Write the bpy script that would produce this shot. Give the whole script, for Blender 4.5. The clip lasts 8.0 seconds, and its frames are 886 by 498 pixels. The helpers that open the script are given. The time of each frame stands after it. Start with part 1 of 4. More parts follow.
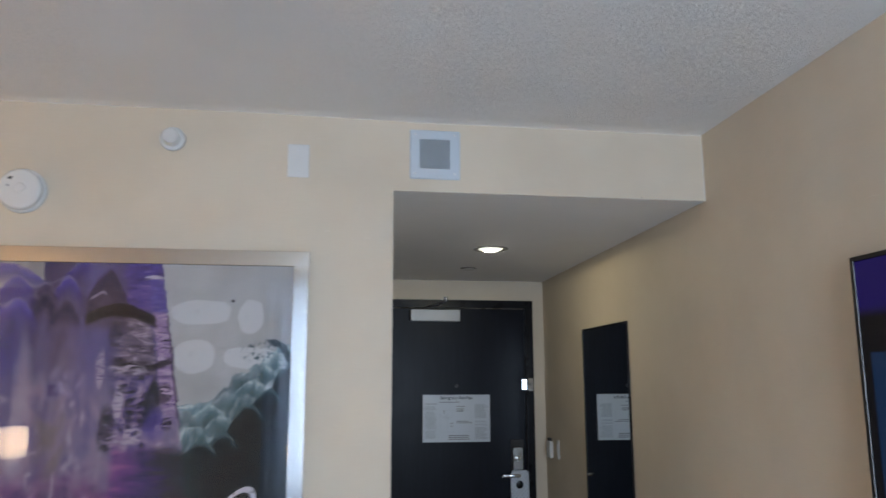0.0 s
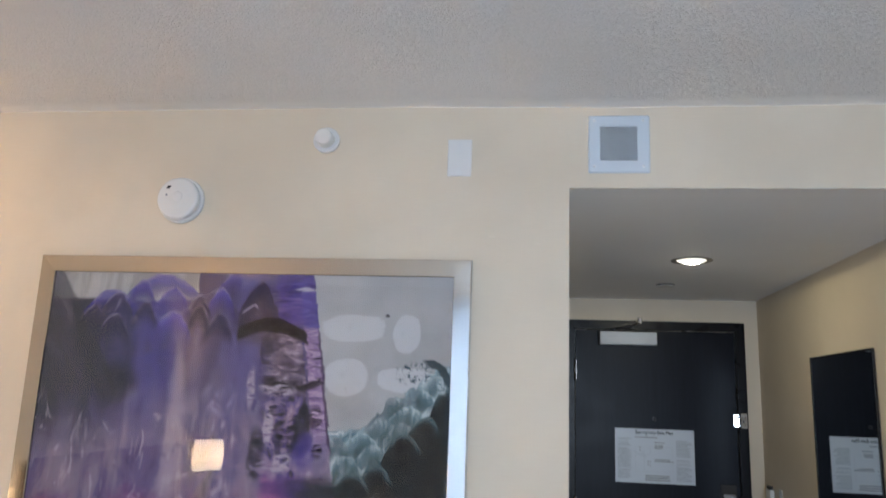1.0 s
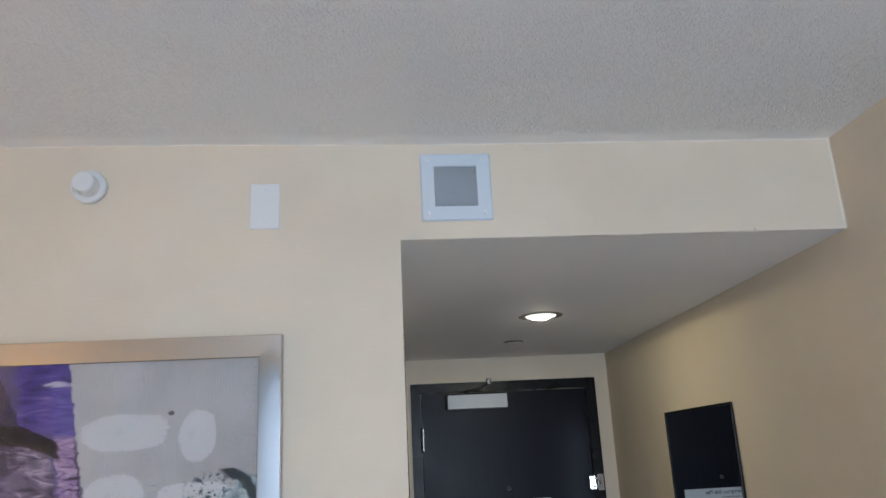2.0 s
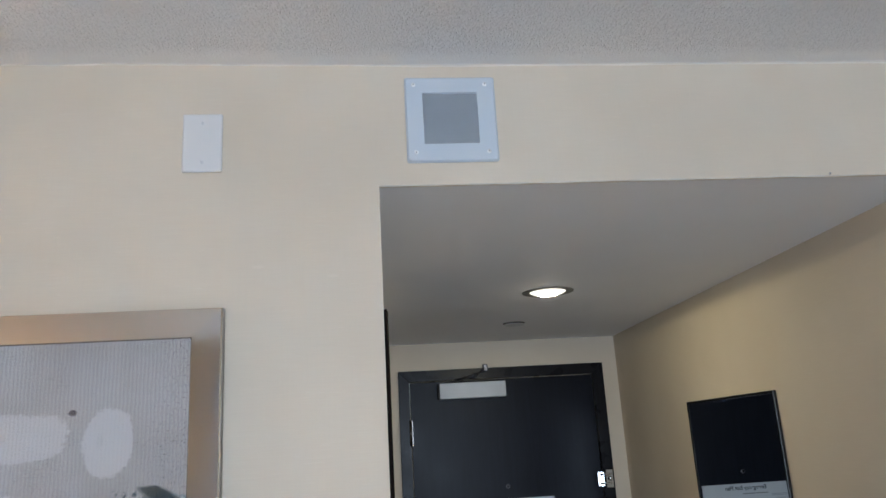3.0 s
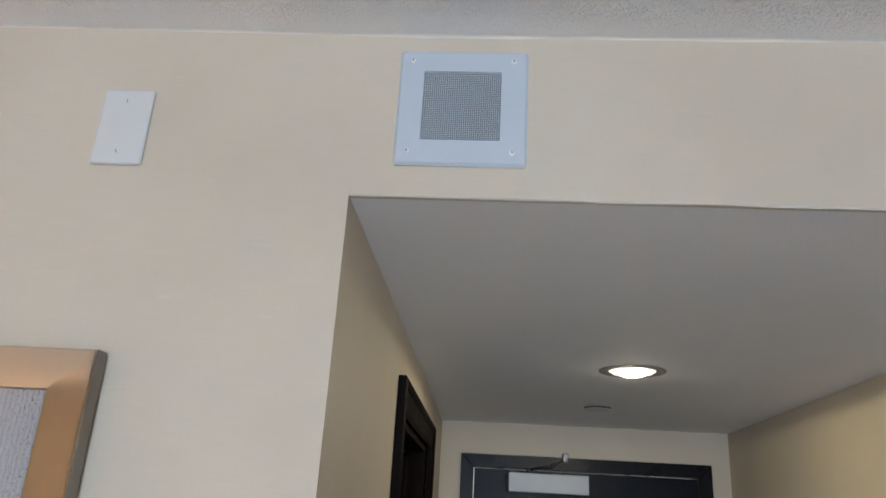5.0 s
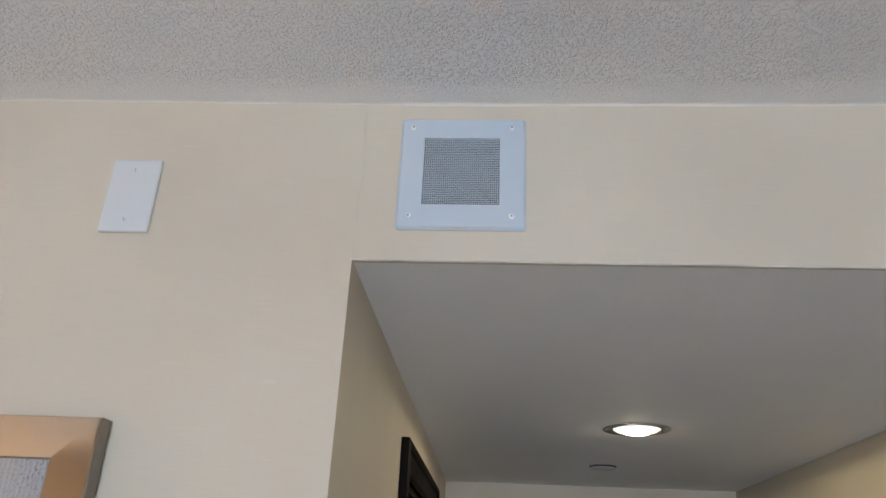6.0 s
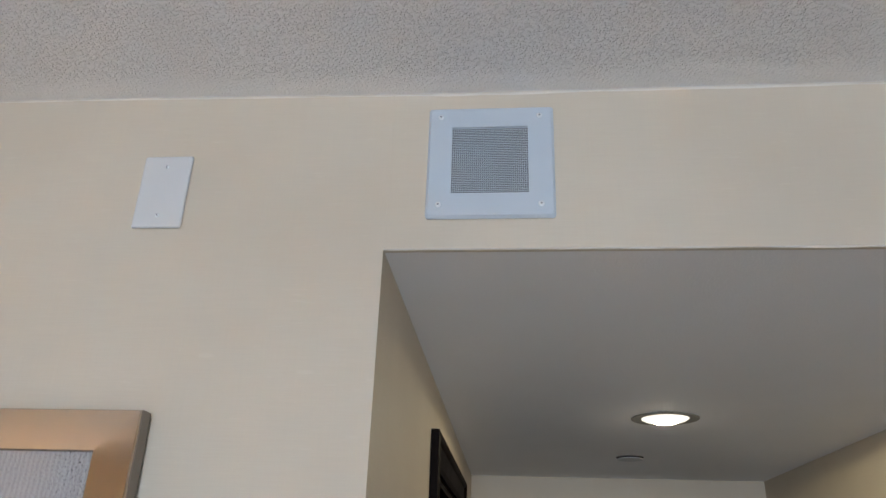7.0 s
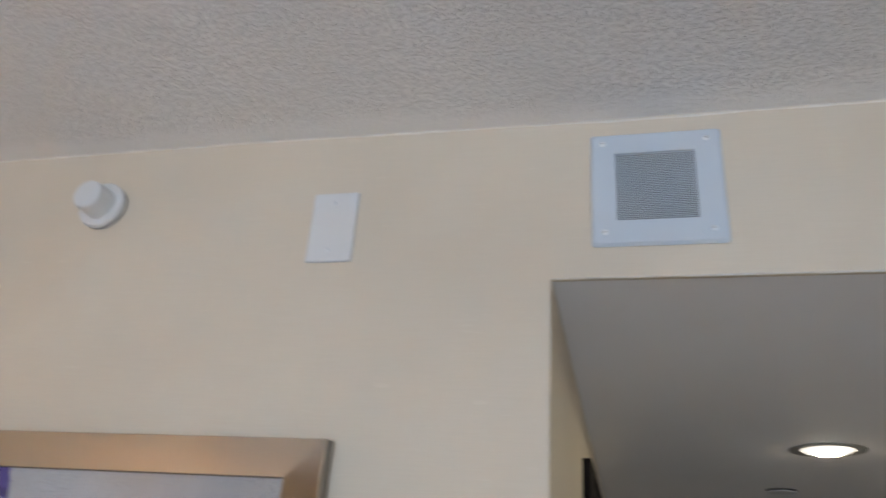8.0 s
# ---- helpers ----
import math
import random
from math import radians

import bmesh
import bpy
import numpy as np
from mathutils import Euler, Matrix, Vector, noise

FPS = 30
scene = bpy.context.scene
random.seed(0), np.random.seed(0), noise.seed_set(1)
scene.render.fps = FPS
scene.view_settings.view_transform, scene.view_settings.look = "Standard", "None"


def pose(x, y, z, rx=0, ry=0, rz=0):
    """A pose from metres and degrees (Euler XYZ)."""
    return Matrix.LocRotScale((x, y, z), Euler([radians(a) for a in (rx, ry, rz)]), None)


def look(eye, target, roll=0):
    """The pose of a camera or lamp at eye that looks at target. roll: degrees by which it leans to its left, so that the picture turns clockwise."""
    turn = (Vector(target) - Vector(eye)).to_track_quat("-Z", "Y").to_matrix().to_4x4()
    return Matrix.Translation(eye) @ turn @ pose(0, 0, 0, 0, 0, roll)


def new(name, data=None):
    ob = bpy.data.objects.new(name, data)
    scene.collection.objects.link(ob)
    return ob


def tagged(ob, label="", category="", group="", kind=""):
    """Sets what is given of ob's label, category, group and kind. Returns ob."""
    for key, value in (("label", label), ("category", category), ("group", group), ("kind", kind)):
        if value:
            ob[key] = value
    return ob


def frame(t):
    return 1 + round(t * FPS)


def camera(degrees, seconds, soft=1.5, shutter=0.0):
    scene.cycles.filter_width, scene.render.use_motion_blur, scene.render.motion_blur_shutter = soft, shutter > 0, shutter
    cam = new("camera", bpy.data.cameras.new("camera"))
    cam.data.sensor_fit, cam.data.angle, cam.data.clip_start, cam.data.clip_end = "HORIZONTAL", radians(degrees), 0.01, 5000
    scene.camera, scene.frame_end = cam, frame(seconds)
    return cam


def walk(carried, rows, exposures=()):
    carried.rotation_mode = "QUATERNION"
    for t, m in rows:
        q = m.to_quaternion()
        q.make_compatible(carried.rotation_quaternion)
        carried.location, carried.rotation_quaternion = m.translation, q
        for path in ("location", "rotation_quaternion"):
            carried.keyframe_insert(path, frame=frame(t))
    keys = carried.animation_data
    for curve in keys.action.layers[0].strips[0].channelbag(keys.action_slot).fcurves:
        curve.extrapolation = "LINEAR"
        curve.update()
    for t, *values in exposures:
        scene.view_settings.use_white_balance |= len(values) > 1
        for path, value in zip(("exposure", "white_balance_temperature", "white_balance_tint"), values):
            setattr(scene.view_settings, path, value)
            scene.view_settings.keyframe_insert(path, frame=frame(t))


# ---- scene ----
cam = camera(61.9, 8.0, shutter=0.38)
PATH = [
    (0, (0.031, 0.164, 1.55), (0.308, 2.114, 1.897), -0.1),
    (0.2, (0.089, 0.248, 1.547), (0.404, 2.19, 1.903), -0.4),
    (0.5, (0.152, 0.374, 1.55), (0.225, 2.343, 1.895), 1.3),
    (0.7, (0.174, 0.447, 1.557), (0.039, 2.414, 1.892), 2.0),
    (0.9, (0.146, 0.513, 1.562), (-0.095, 2.459, 1.935), 2.1),
    (1, (0.118, 0.547, 1.569), (-0.129, 2.491, 1.97), 2.1),
    (1.2, (0.071, 0.645, 1.603), (-0.076, 2.583, 2.072), 1.2),
    (1.5, (0.059, 0.765, 1.644), (0.145, 2.691, 2.178), -0.7),
    (1.7, (0.102, 0.844, 1.67), (0.269, 2.759, 2.222), -2.1),
    (2, (0.173, 0.958, 1.685), (0.339, 2.876, 2.227), -2.9),
    (2.2, (0.21, 1.041, 1.686), (0.349, 2.969, 2.197), -2.3),
    (3.3, (0.202, 1.501, 1.739), (0.405, 3.426, 2.241), -3.5),
    (3.5, (0.238, 1.563, 1.739), (0.373, 3.497, 2.232), -2.8),
    (3.7, (0.295, 1.631, 1.758), (0.347, 3.57, 2.245), -1.3),
    (4, (0.37, 1.709, 1.787), (0.331, 3.643, 2.295), 0.6),
    (4.2, (0.405, 1.769, 1.816), (0.324, 3.693, 2.354), 1.9),
    (5.3, (0.43, 1.857, 1.812), (0.284, 3.711, 2.549), 3.4),
    (5.5, (0.427, 1.85, 1.816), (0.289, 3.692, 2.584), 3.2),
    (5.7, (0.429, 1.849, 1.819), (0.29, 3.68, 2.612), 3.3),
    (6, (0.428, 1.837, 1.817), (0.282, 3.654, 2.64), 2.7),
    (6.5, (0.402, 1.835, 1.807), (0.208, 3.642, 2.643), 2.1),
    (7, (0.407, 1.838, 1.803), (0.218, 3.654, 2.619), 2.0),
    (7.5, (0.391, 1.835, 1.793), (0.181, 3.644, 2.62), 2.1),
    (7.7, (0.369, 1.828, 1.802), (0.092, 3.626, 2.633), 3.3),
    (8, (0.321, 1.816, 1.806), (-0.148, 3.561, 2.663), 4.5),
]
EXPOSURES = [(0.0, 0.06, 5900, 10), (0.5, 0.24, 5900, 10), (1.2, 0.29, 5900, 10), (2.0, 0.30, 5900, 10), (3.5, 0.30, 5870, 10), (4.2, 0.29, 5850, 10), (5.5, 0.28, 6100, 11), (6.5, 0.25, 6100, 11), (7.5, 0.13, 6100, 11), (8.0, 0.10, 6120, 12)]
walk(cam, [(t, look(eye, target, roll)) for t, eye, target, roll in PATH], EXPOSURES)

# ---- light ----
world = bpy.data.worlds.new("world")
scene.world = world
world.use_nodes = True
wt = world.node_tree
sky = wt.nodes.new("ShaderNodeTexSky")
sky.sky_type = "NISHITA"
sky.sun_disc = False
sky.sun_elevation, sky.sun_rotation = radians(38), radians(60)
wt.links.new(sky.outputs[0], wt.nodes["Background"].inputs[0])
wt.nodes["Background"].inputs[1].default_value = 0.1

# room plan, metres
XW, XE = -2.42, 1.435          # bedroom side walls
YS, YN = -1.2, 2.79            # window wall, picture wall
XC, YE = 0.222, 5.13           # entry passage: its west face and end wall
ZC, ZS = 2.496, 2.231          # bedroom ceiling, dropped entry ceiling
WIN = (-0.50, 1.25, 0.55, 2.36)  # window opening x0 x1 z0 z1


def lamp(name, kind, m, power, colour):
    data = bpy.data.lights.new(name, kind)
    data.energy, data.color = power, colour
    ob = new(name, data)
    ob.matrix_world = m
    return ob


WINDOW_LIGHT = lamp("window_daylight", "AREA", pose((WIN[0] + WIN[1]) / 2, YS - 0.10, (WIN[2] + WIN[3]) / 2, 90, 0, 0), 130, (0.78, 0.89, 1.0))
WINDOW_LIGHT.data.shape, WINDOW_LIGHT.data.size, WINDOW_LIGHT.data.size_y = "RECTANGLE", WIN[1] - WIN[0], WIN[3] - WIN[2]
LAMP_C = (0.817, 3.915)


def soffit_z(y):
    """Height of the dropped ceiling, which falls a little towards the entry door."""
    return ZS - 0.016 * (y - YN) / (YE - YN)


DOWN = lamp("downlight_beam", "SPOT", pose(*LAMP_C, soffit_z(LAMP_C[1]) - 0.022), 5.3, (1.0, 0.85, 0.50))
DOWN.data.spot_size, DOWN.data.spot_blend, DOWN.data.shadow_soft_size = radians(180), 0.08, 0.03
BED_LAMPS = ((-2.20, -0.30, 1.125), (-2.20, 2.12, 1.125))
TWIN = ((-0.024, 0.063), (0.024, -0.063))      # the two shades of a lamp, from its middle
for px, py, pz, power in [(x + dx, y + dy, z, p) for (x, y, z), p in zip(BED_LAMPS, (88, 115)) for dx, dy in TWIN]:
    BULB = lamp("bedside_bulb", "POINT", pose(px, py, pz), power, (1.0, 0.64, 0.35))
    BULB.data.shadow_soft_size = 0.02


# ---- materials ----
class Net:
    """Short hand for node trees."""

    def __init__(self, name, rough=0.6, metal=0.0, spec=0.5):
        self.mat = bpy.data.materials.new(name)
        self.mat.use_nodes = True
        self.t = self.mat.node_tree
        self.b = self.t.nodes["Principled BSDF"]
        self.b.inputs["Roughness"].default_value = rough
        self.b.inputs["Metallic"].default_value = metal
        self.b.inputs["Specular IOR Level"].default_value = spec

    def node(self, kind):
        return self.t.nodes.new(kind)

    def put(self, socket, v):
        if isinstance(v, (int, float)):
            socket.default_value = v
        elif isinstance(v, tuple):
            socket.default_value = v if len(v) == len(socket.default_value) else (*v, 1.0)
        else:
            self.t.links.new(v, socket)

    def m(self, op, a, b=0.0, c=0.0):
        n = self.node("ShaderNodeMath")
        n.operation = op
        for s, v in zip(n.inputs, (a, b, c)):
            self.put(s, v)
        return n.outputs[0]

    def add(self, a, b): return self.m("ADD", a, b)
    def sub(self, a, b): return self.m("SUBTRACT", a, b)
    def mul(self, a, b): return self.m("MULTIPLY", a, b)

    def step(self, v, lo, hi):
        """0 below lo, 1 above hi (lo may be the larger one)."""
        n = self.node("ShaderNodeMapRange")
        n.interpolation_type = "SMOOTHSTEP"
        flip = lo > hi
        self.put(n.inputs[0], v)
        n.inputs[1].default_value, n.inputs[2].default_value = min(lo, hi), max(lo, hi)
        n.inputs[3].default_value, n.inputs[4].default_value = (1, 0) if flip else (0, 1)
        return n.outputs[0]

    def coords(self):
        return self.node("ShaderNodeTexCoord").outputs["Object"]

    def xyz(self, vec):
        n = self.node("ShaderNodeSeparateXYZ")
        self.put(n.inputs[0], vec)
        return n.outputs

    def vec(self, x, y, z):
        n = self.node("ShaderNodeCombineXYZ")
        for s, v in zip(n.inputs, (x, y, z)):
            self.put(s, v)
        return n.outputs[0]

    def scaled(self, vec, s):
        n = self.node("ShaderNodeVectorMath")
        n.operation = "MULTIPLY"
        self.put(n.inputs[0], vec)
        n.inputs[1].default_value = s
        return n.outputs[0]

    def noise(self, vec, scale=1.0, detail=4.0, rough=0.55, dist=0.0):
        n = self.node("ShaderNodeTexNoise")
        self.put(n.inputs["Vector"], vec)
        n.inputs["Scale"].default_value, n.inputs["Detail"].default_value = scale, detail
        n.inputs["Roughness"].default_value, n.inputs["Distortion"].default_value = rough, dist
        return n.outputs["Fac"]

    def ramp(self, v, stops, smooth=True):
        n = self.node("ShaderNodeValToRGB")
        n.color_ramp.interpolation = "EASE" if smooth else "LINEAR"
        e = n.color_ramp.elements
        while len(e) < len(stops):
            e.new(0.5)
        for el, (p, c) in zip(e, stops):
            el.position, el.color = p, (*c, 1.0)
        self.put(n.inputs[0], v)
        return n.outputs[0]

    def mix(self, f, a, b, blend="MIX"):
        n = self.node("ShaderNodeMix")
        n.data_type, n.blend_type = "RGBA", blend
        self.put(n.inputs[0], f)
        self.put(n.inputs[6], a)
        self.put(n.inputs[7], b)
        return n.outputs[2]

    def bump(self, height, distance=0.001, strength=1.0, after=None):
        n = self.node("ShaderNodeBump")
        n.inputs["Strength"].default_value, n.inputs["Distance"].default_value = strength, distance
        self.put(n.inputs["Height"], height)
        if after is not None:
            self.put(n.inputs["Normal"], after)
        self.put(self.b.inputs["Normal"], n.outputs[0])
        return n.outputs[0]

    def colour(self, v):
        self.put(self.b.inputs["Base Color"], v)

    def rough(self, v):
        self.put(self.b.inputs["Roughness"], v)


def wallpaper_material():
    """Beige vinyl wallpaper with a fine woven grain."""
    n = Net("beige_wallpaper", 0.62, spec=0.35)
    c = n.coords()
    across = n.noise(n.scaled(c, (14, 14, 520)), detail=3)
    along = n.noise(n.scaled(c, (430, 430, 9)), detail=2)
    cloud = n.noise(c, 2.3, 3)
    flecks = n.step(n.noise(n.scaled(c, (22, 22, 210)), detail=2), 0.66, 0.78)
    col = n.ramp(cloud, [(0.3, (0.618, 0.540, 0.432)), (0.7, (0.672, 0.595, 0.483))])
    weave = n.add(n.mul(across, 0.75), n.mul(along, 0.25))
    col = n.mix(n.mul(n.step(weave, 0.62, 0.38), 0.15), col, (0.56, 0.475, 0.375))
    col = n.mix(n.mul(flecks, 0.25), col, (0.74, 0.67, 0.57))
    x, y, z = n.xyz(c)
    for sx, sz in ((0.128, 2.051), (-0.014, 2.073)):
        dx, dz = n.mul(n.sub(x, sx), 1 / 0.013), n.mul(n.sub(z, sz), 1 / 0.0035)
        mark = n.add(n.add(n.mul(dx, dx), n.mul(dz, dz)), n.mul(n.sub(cloud, 0.5), 2.0))
        col = n.mix(n.mul(n.step(mark, 1.4, 0.3), 0.2), col, (0.80, 0.72, 0.62))
    sheet = n.node("ShaderNodeObjectInfo").outputs["Random"]
    n.colour(n.mix(n.mul(sheet, 0.12), col, (0.56, 0.47, 0.36)))
    n.bump(weave, 0.0004, 0.4)
    return n.mat


def ceiling_material(name, relief):
    """White ceiling paint over orange-peel plaster texture."""
    n = Net(name, 0.75, spec=0.3)
    c = n.coords()
    blobs = n.noise(c, 235, 3, 0.5, 0.5)
    fine = n.noise(c, 320, 2)
    cloud = n.noise(c, 1.7, 3)
    h = n.add(n.step(blobs, 0.42, 0.76), n.mul(fine, 0.22))
    h = n.mul(h, n.add(0.35, n.mul(n.step(n.add(n.xyz(c)[1], n.mul(n.noise(c, 14, 3), 0.05)), YN - 0.005, YN - 0.055), 0.65)))
    n.colour(n.ramp(cloud, [(0.3, (0.865, 0.855, 0.85)), (0.7, (0.895, 0.885, 0.88))]))
    n.bump(h, 0.0027, relief)
    return n.mat


def plain_paint(name, col, rough=0.45, spec=0.5, grain=60.0, depth=0.0002, spread=0.04):
    n = Net(name, rough, spec=spec)
    c = n.coords()
    k = n.noise(c, grain * 0.12, 4)
    lo = tuple(max(0, v * (1 - spread)) for v in col)
    hi = tuple(min(1, v * (1 + spread)) for v in col)
    n.colour(n.ramp(k, [(0.3, lo), (0.7, hi)]))
    n.rough(n.add(n.mul(n.noise(c, grain, 3), 0.14), rough - 0.07))
    n.bump(n.noise(c, grain * 6, 2), depth, 0.4)
    return n.mat


def brushed_metal(name, col, rough=0.3, along=(1, 1, 1), aniso=0.0):
    n = Net(name, rough, 1.0)
    c = n.coords()
    g = n.noise(n.scaled(c, along), detail=4)
    big = n.noise(c, 7, 3)
    lo = tuple(v * 0.9 for v in col)
    n.colour(n.mix(big, lo, col))
    n.rough(n.add(n.mul(g, 0.08), rough - 0.04))
    n.bump(g, 0.00002, 0.03)
    return n.mat


def dark_wood(name, lo, hi, rough=0.38, spec=0.25):
    """Dark-stained veneer with upright grain."""
    n = Net(name, rough, spec=spec)
    c = n.coords()
    g = n.noise(n.scaled(c, (60, 60, 3.5)), detail=6, dist=0.6)
    pores = n.noise(n.scaled(c, (420, 420, 14)), detail=2)
    n.colour(n.ramp(n.add(n.mul(g, 0.75), n.mul(pores, 0.25)), [(0.35, lo), (0.65, hi)]))
    n.rough(n.add(n.mul(n.noise(c, 9, 4), 0.15), rough - 0.07))
    n.bump(pores, 0.0003, 0.3)
    return n.mat


def glow(name, col, power):
    n = Net(name, 0.4)
    n.colour((0.9, 0.9, 0.88))
    n.b.inputs["Emission Color"].default_value = (*col, 1)
    n.b.inputs["Emission Strength"].default_value = power
    return n.mat


def clear_glass(name):
    """Thin framing glass: clear, with a mirror-like sheen."""
    n = Net(name, 0.02)
    t = n.t
    lw = n.node("ShaderNodeLayerWeight")
    lw.inputs["Blend"].default_value = 0.5
    mix, tr, gl = n.node("ShaderNodeMixShader"), n.node("ShaderNodeBsdfTransparent"), n.node("ShaderNodeBsdfGlossy")
    gl.inputs["Roughness"].default_value = 0.015
    t.links.new(n.m("MULTIPLY_ADD", n.m("POWER", lw.outputs["Facing"], 5.0), 0.9, 0.050), mix.inputs[0])
    t.links.new(tr.outputs[0], mix.inputs[1])
    t.links.new(gl.outputs[0], mix.inputs[2])
    t.links.new(mix.outputs[0], t.nodes["Material Output"].inputs[0])
    return n.mat


def shade_fabric():
    n = Net("lamp_shade_fabric", 0.8)
    t = n.t
    c = n.coords()
    n.colour((0.86, 0.80, 0.70))
    n.b.inputs["Emission Color"].default_value = (1.0, 0.84, 0.64, 1)
    n.b.inputs["Emission Strength"].default_value = 7.0
    mix, tr = n.node("ShaderNodeMixShader"), n.node("ShaderNodeBsdfTranslucent")
    tr.inputs[0].default_value = (0.92, 0.84, 0.70, 1)
    mix.inputs[0].default_value = 0.6
    n.bump(n.noise(c, 500, 2), 0.0005, 0.4)
    t.links.new(n.b.outputs[0], mix.inputs[1])
    t.links.new(tr.outputs[0], mix.inputs[2])
    t.links.new(mix.outputs[0], t.nodes["Material Output"].inputs[0])
    return n.mat


def curtain_cloth():
    """Pale blue-grey curtain cloth that lets some daylight through."""
    n = Net("sheer_curtain_cloth", 0.8, spec=0.2)
    c = n.coords()
    n.colour(n.ramp(n.noise(n.scaled(c, (40, 40, 2)), detail=3), [(0.3, (0.50, 0.54, 0.60)), (0.7, (0.60, 0.64, 0.70))]))
    n.bump(n.noise(c, 700, 2), 0.0004, 0.4)
    mix, tr = n.node("ShaderNodeMixShader"), n.node("ShaderNodeBsdfTranslucent")
    tr.inputs[0].default_value = (0.30, 0.40, 0.60, 1)
    mix.inputs[0].default_value = 0.012
    n.t.links.new(n.b.outputs[0], mix.inputs[1])
    n.t.links.new(tr.outputs[0], mix.inputs[2])
    n.t.links.new(mix.outputs[0], n.t.nodes["Material Output"].inputs[0])
    return n.mat


def carpet_material():
    n = Net("patterned_carpet", 0.95, spec=0.1)
    c = n.coords()
    v = n.noise(c, 3.2, 4, dist=1.2)
    p = n.noise(c, 260, 2)
    n.colour(n.mix(n.mul(p, 0.5), n.ramp(v, [(0.35, (0.40, 0.38, 0.365)), (0.65, (0.50, 0.48, 0.46))]), (0.32, 0.29, 0.27)))
    n.bump(p, 0.004, 0.8)
    return n.mat


SPLIT = -0.80      # where the canvas passes from its hooded half to its tower half


def painting_material(hooded):
    """Abstract canvas on ribbed cloth: violet hoods on one half; a dark tower, pale ovals and a teal surge on the other."""
    n = Net("violet_hooded_painting" if hooded else "tower_and_surge_painting", 0.7, spec=0.06)
    x, _, z = n.xyz(n.coords())
    flat = n.vec(x, 0.0, z)
    w1 = n.sub(n.noise(flat, 9, 5), 0.5)
    w2 = n.sub(n.noise(n.vec(n.add(x, 7.3), 0.0, z), 9, 5), 0.5)
    rag = n.sub(n.noise(flat, 48, 5), 0.5)
    nib = n.sub(n.noise(flat, 150, 4, 0.6), 0.5)
    w3 = n.sub(n.noise(n.vec(x, 4.0, z), 24, 4), 0.5)
    w4 = n.sub(n.noise(n.vec(n.add(x, 3.1), 4.0, z), 24, 4), 0.5)
    u = n.add(n.add(x, 0.013), n.add(n.mul(w1, 0.030), n.mul(w3, 0.009)))
    v = n.add(n.sub(z, 0.004), n.add(n.mul(w2, 0.030), n.mul(w4, 0.009)))

    def lin(a, k, b):
        return n.m("MULTIPLY_ADD", a, k, b)

    def blob(cx, cz, rx, rz, soft=0.25, px=u, pz=v):
        """1 inside an ellipse, 0 outside, with a soft border."""
        du, dv = lin(px, 1 / rx, -cx / rx), lin(pz, 1 / rz, -cz / rz)
        return n.step(n.add(n.mul(du, du), n.mul(dv, dv)), 1 + soft, 1 - soft)

    def arch(cx, top, w, h):
        """How far a point lies under an arch of that crown."""
        d = lin(u, 1 / w, -cx / w)
        return n.sub(n.sub(top, v), n.mul(n.mul(d, d), h))

    def lay(col, mask, paint, strength=1.0):
        return n.mix(n.mul(mask, strength) if strength != 1.0 else mask, col, paint)

    # brush noises
    hang = n.noise(n.scaled(flat, (13, 1, 2.4)), detail=6, dist=0.9)
    cloud = n.noise(n.scaled(flat, (6, 1, 4)), detail=6, rough=0.6, dist=1.0)
    mottle = n.sub(n.noise(n.vec(u, 5.0, n.mul(v, 0.8)), 15, 8, 0.62, 1.6), 0.5)
    dry = n.noise(n.vec(n.mul(u, 13.0), 0.0, n.mul(v, 46.0)), 1.0, 7, 0.62, 1.8)
    sweep = n.noise(n.vec(n.mul(u, 9.0), 3.0, n.mul(v, 42.0)), 1.0, 6, 0.6, 0.8)
    upright = n.noise(n.scaled(flat, (16, 1, 7)), detail=7, dist=1.2)
    # ribbed cloth ground
    rib = n.mul(n.m("SINE", n.mul(n.add(x, n.mul(n.noise(n.scaled(flat, (60, 1, 45)), detail=4), 0.007)), 930.0)), n.add(n.mul(n.m("SINE", n.add(n.mul(z, 1150.0), n.mul(n.noise(n.scaled(flat, (90, 1, 60)), detail=3), 14.0))), 0.45), 0.6))
    speck = n.noise(n.scaled(flat, (420, 1, 230)), detail=3)
    pits = n.mul(n.step(speck, 0.555, 0.66), n.add(n.mul(n.step(n.noise(flat, 9, 4), 0.45, 0.62), 0.7), n.step(x, -0.22, -0.135)))
    col = n.ramp(n.noise(flat, 5, 4), [(0.3, (0.40, 0.395, 0.40)), (0.7, (0.50, 0.50, 0.515))])
    col = n.mix(n.mul(n.step(rib, 0.3, -0.8), 0.42), col, (0.27, 0.255, 0.26))
    col = n.mix(n.m("MINIMUM", n.mul(pits, 0.75), 1.0), col, (0.10, 0.085, 0.095))
    grime = n.mul(n.step(x, -0.88, -0.98), n.step(hang, 0.40, 0.60))
    col = lay(col, grime, (0.20, 0.19, 0.175), 0.5)
    edge = lin(v, -0.155, n.add(-0.2655, n.mul(rag, 0.03)))          # border between violet and pale
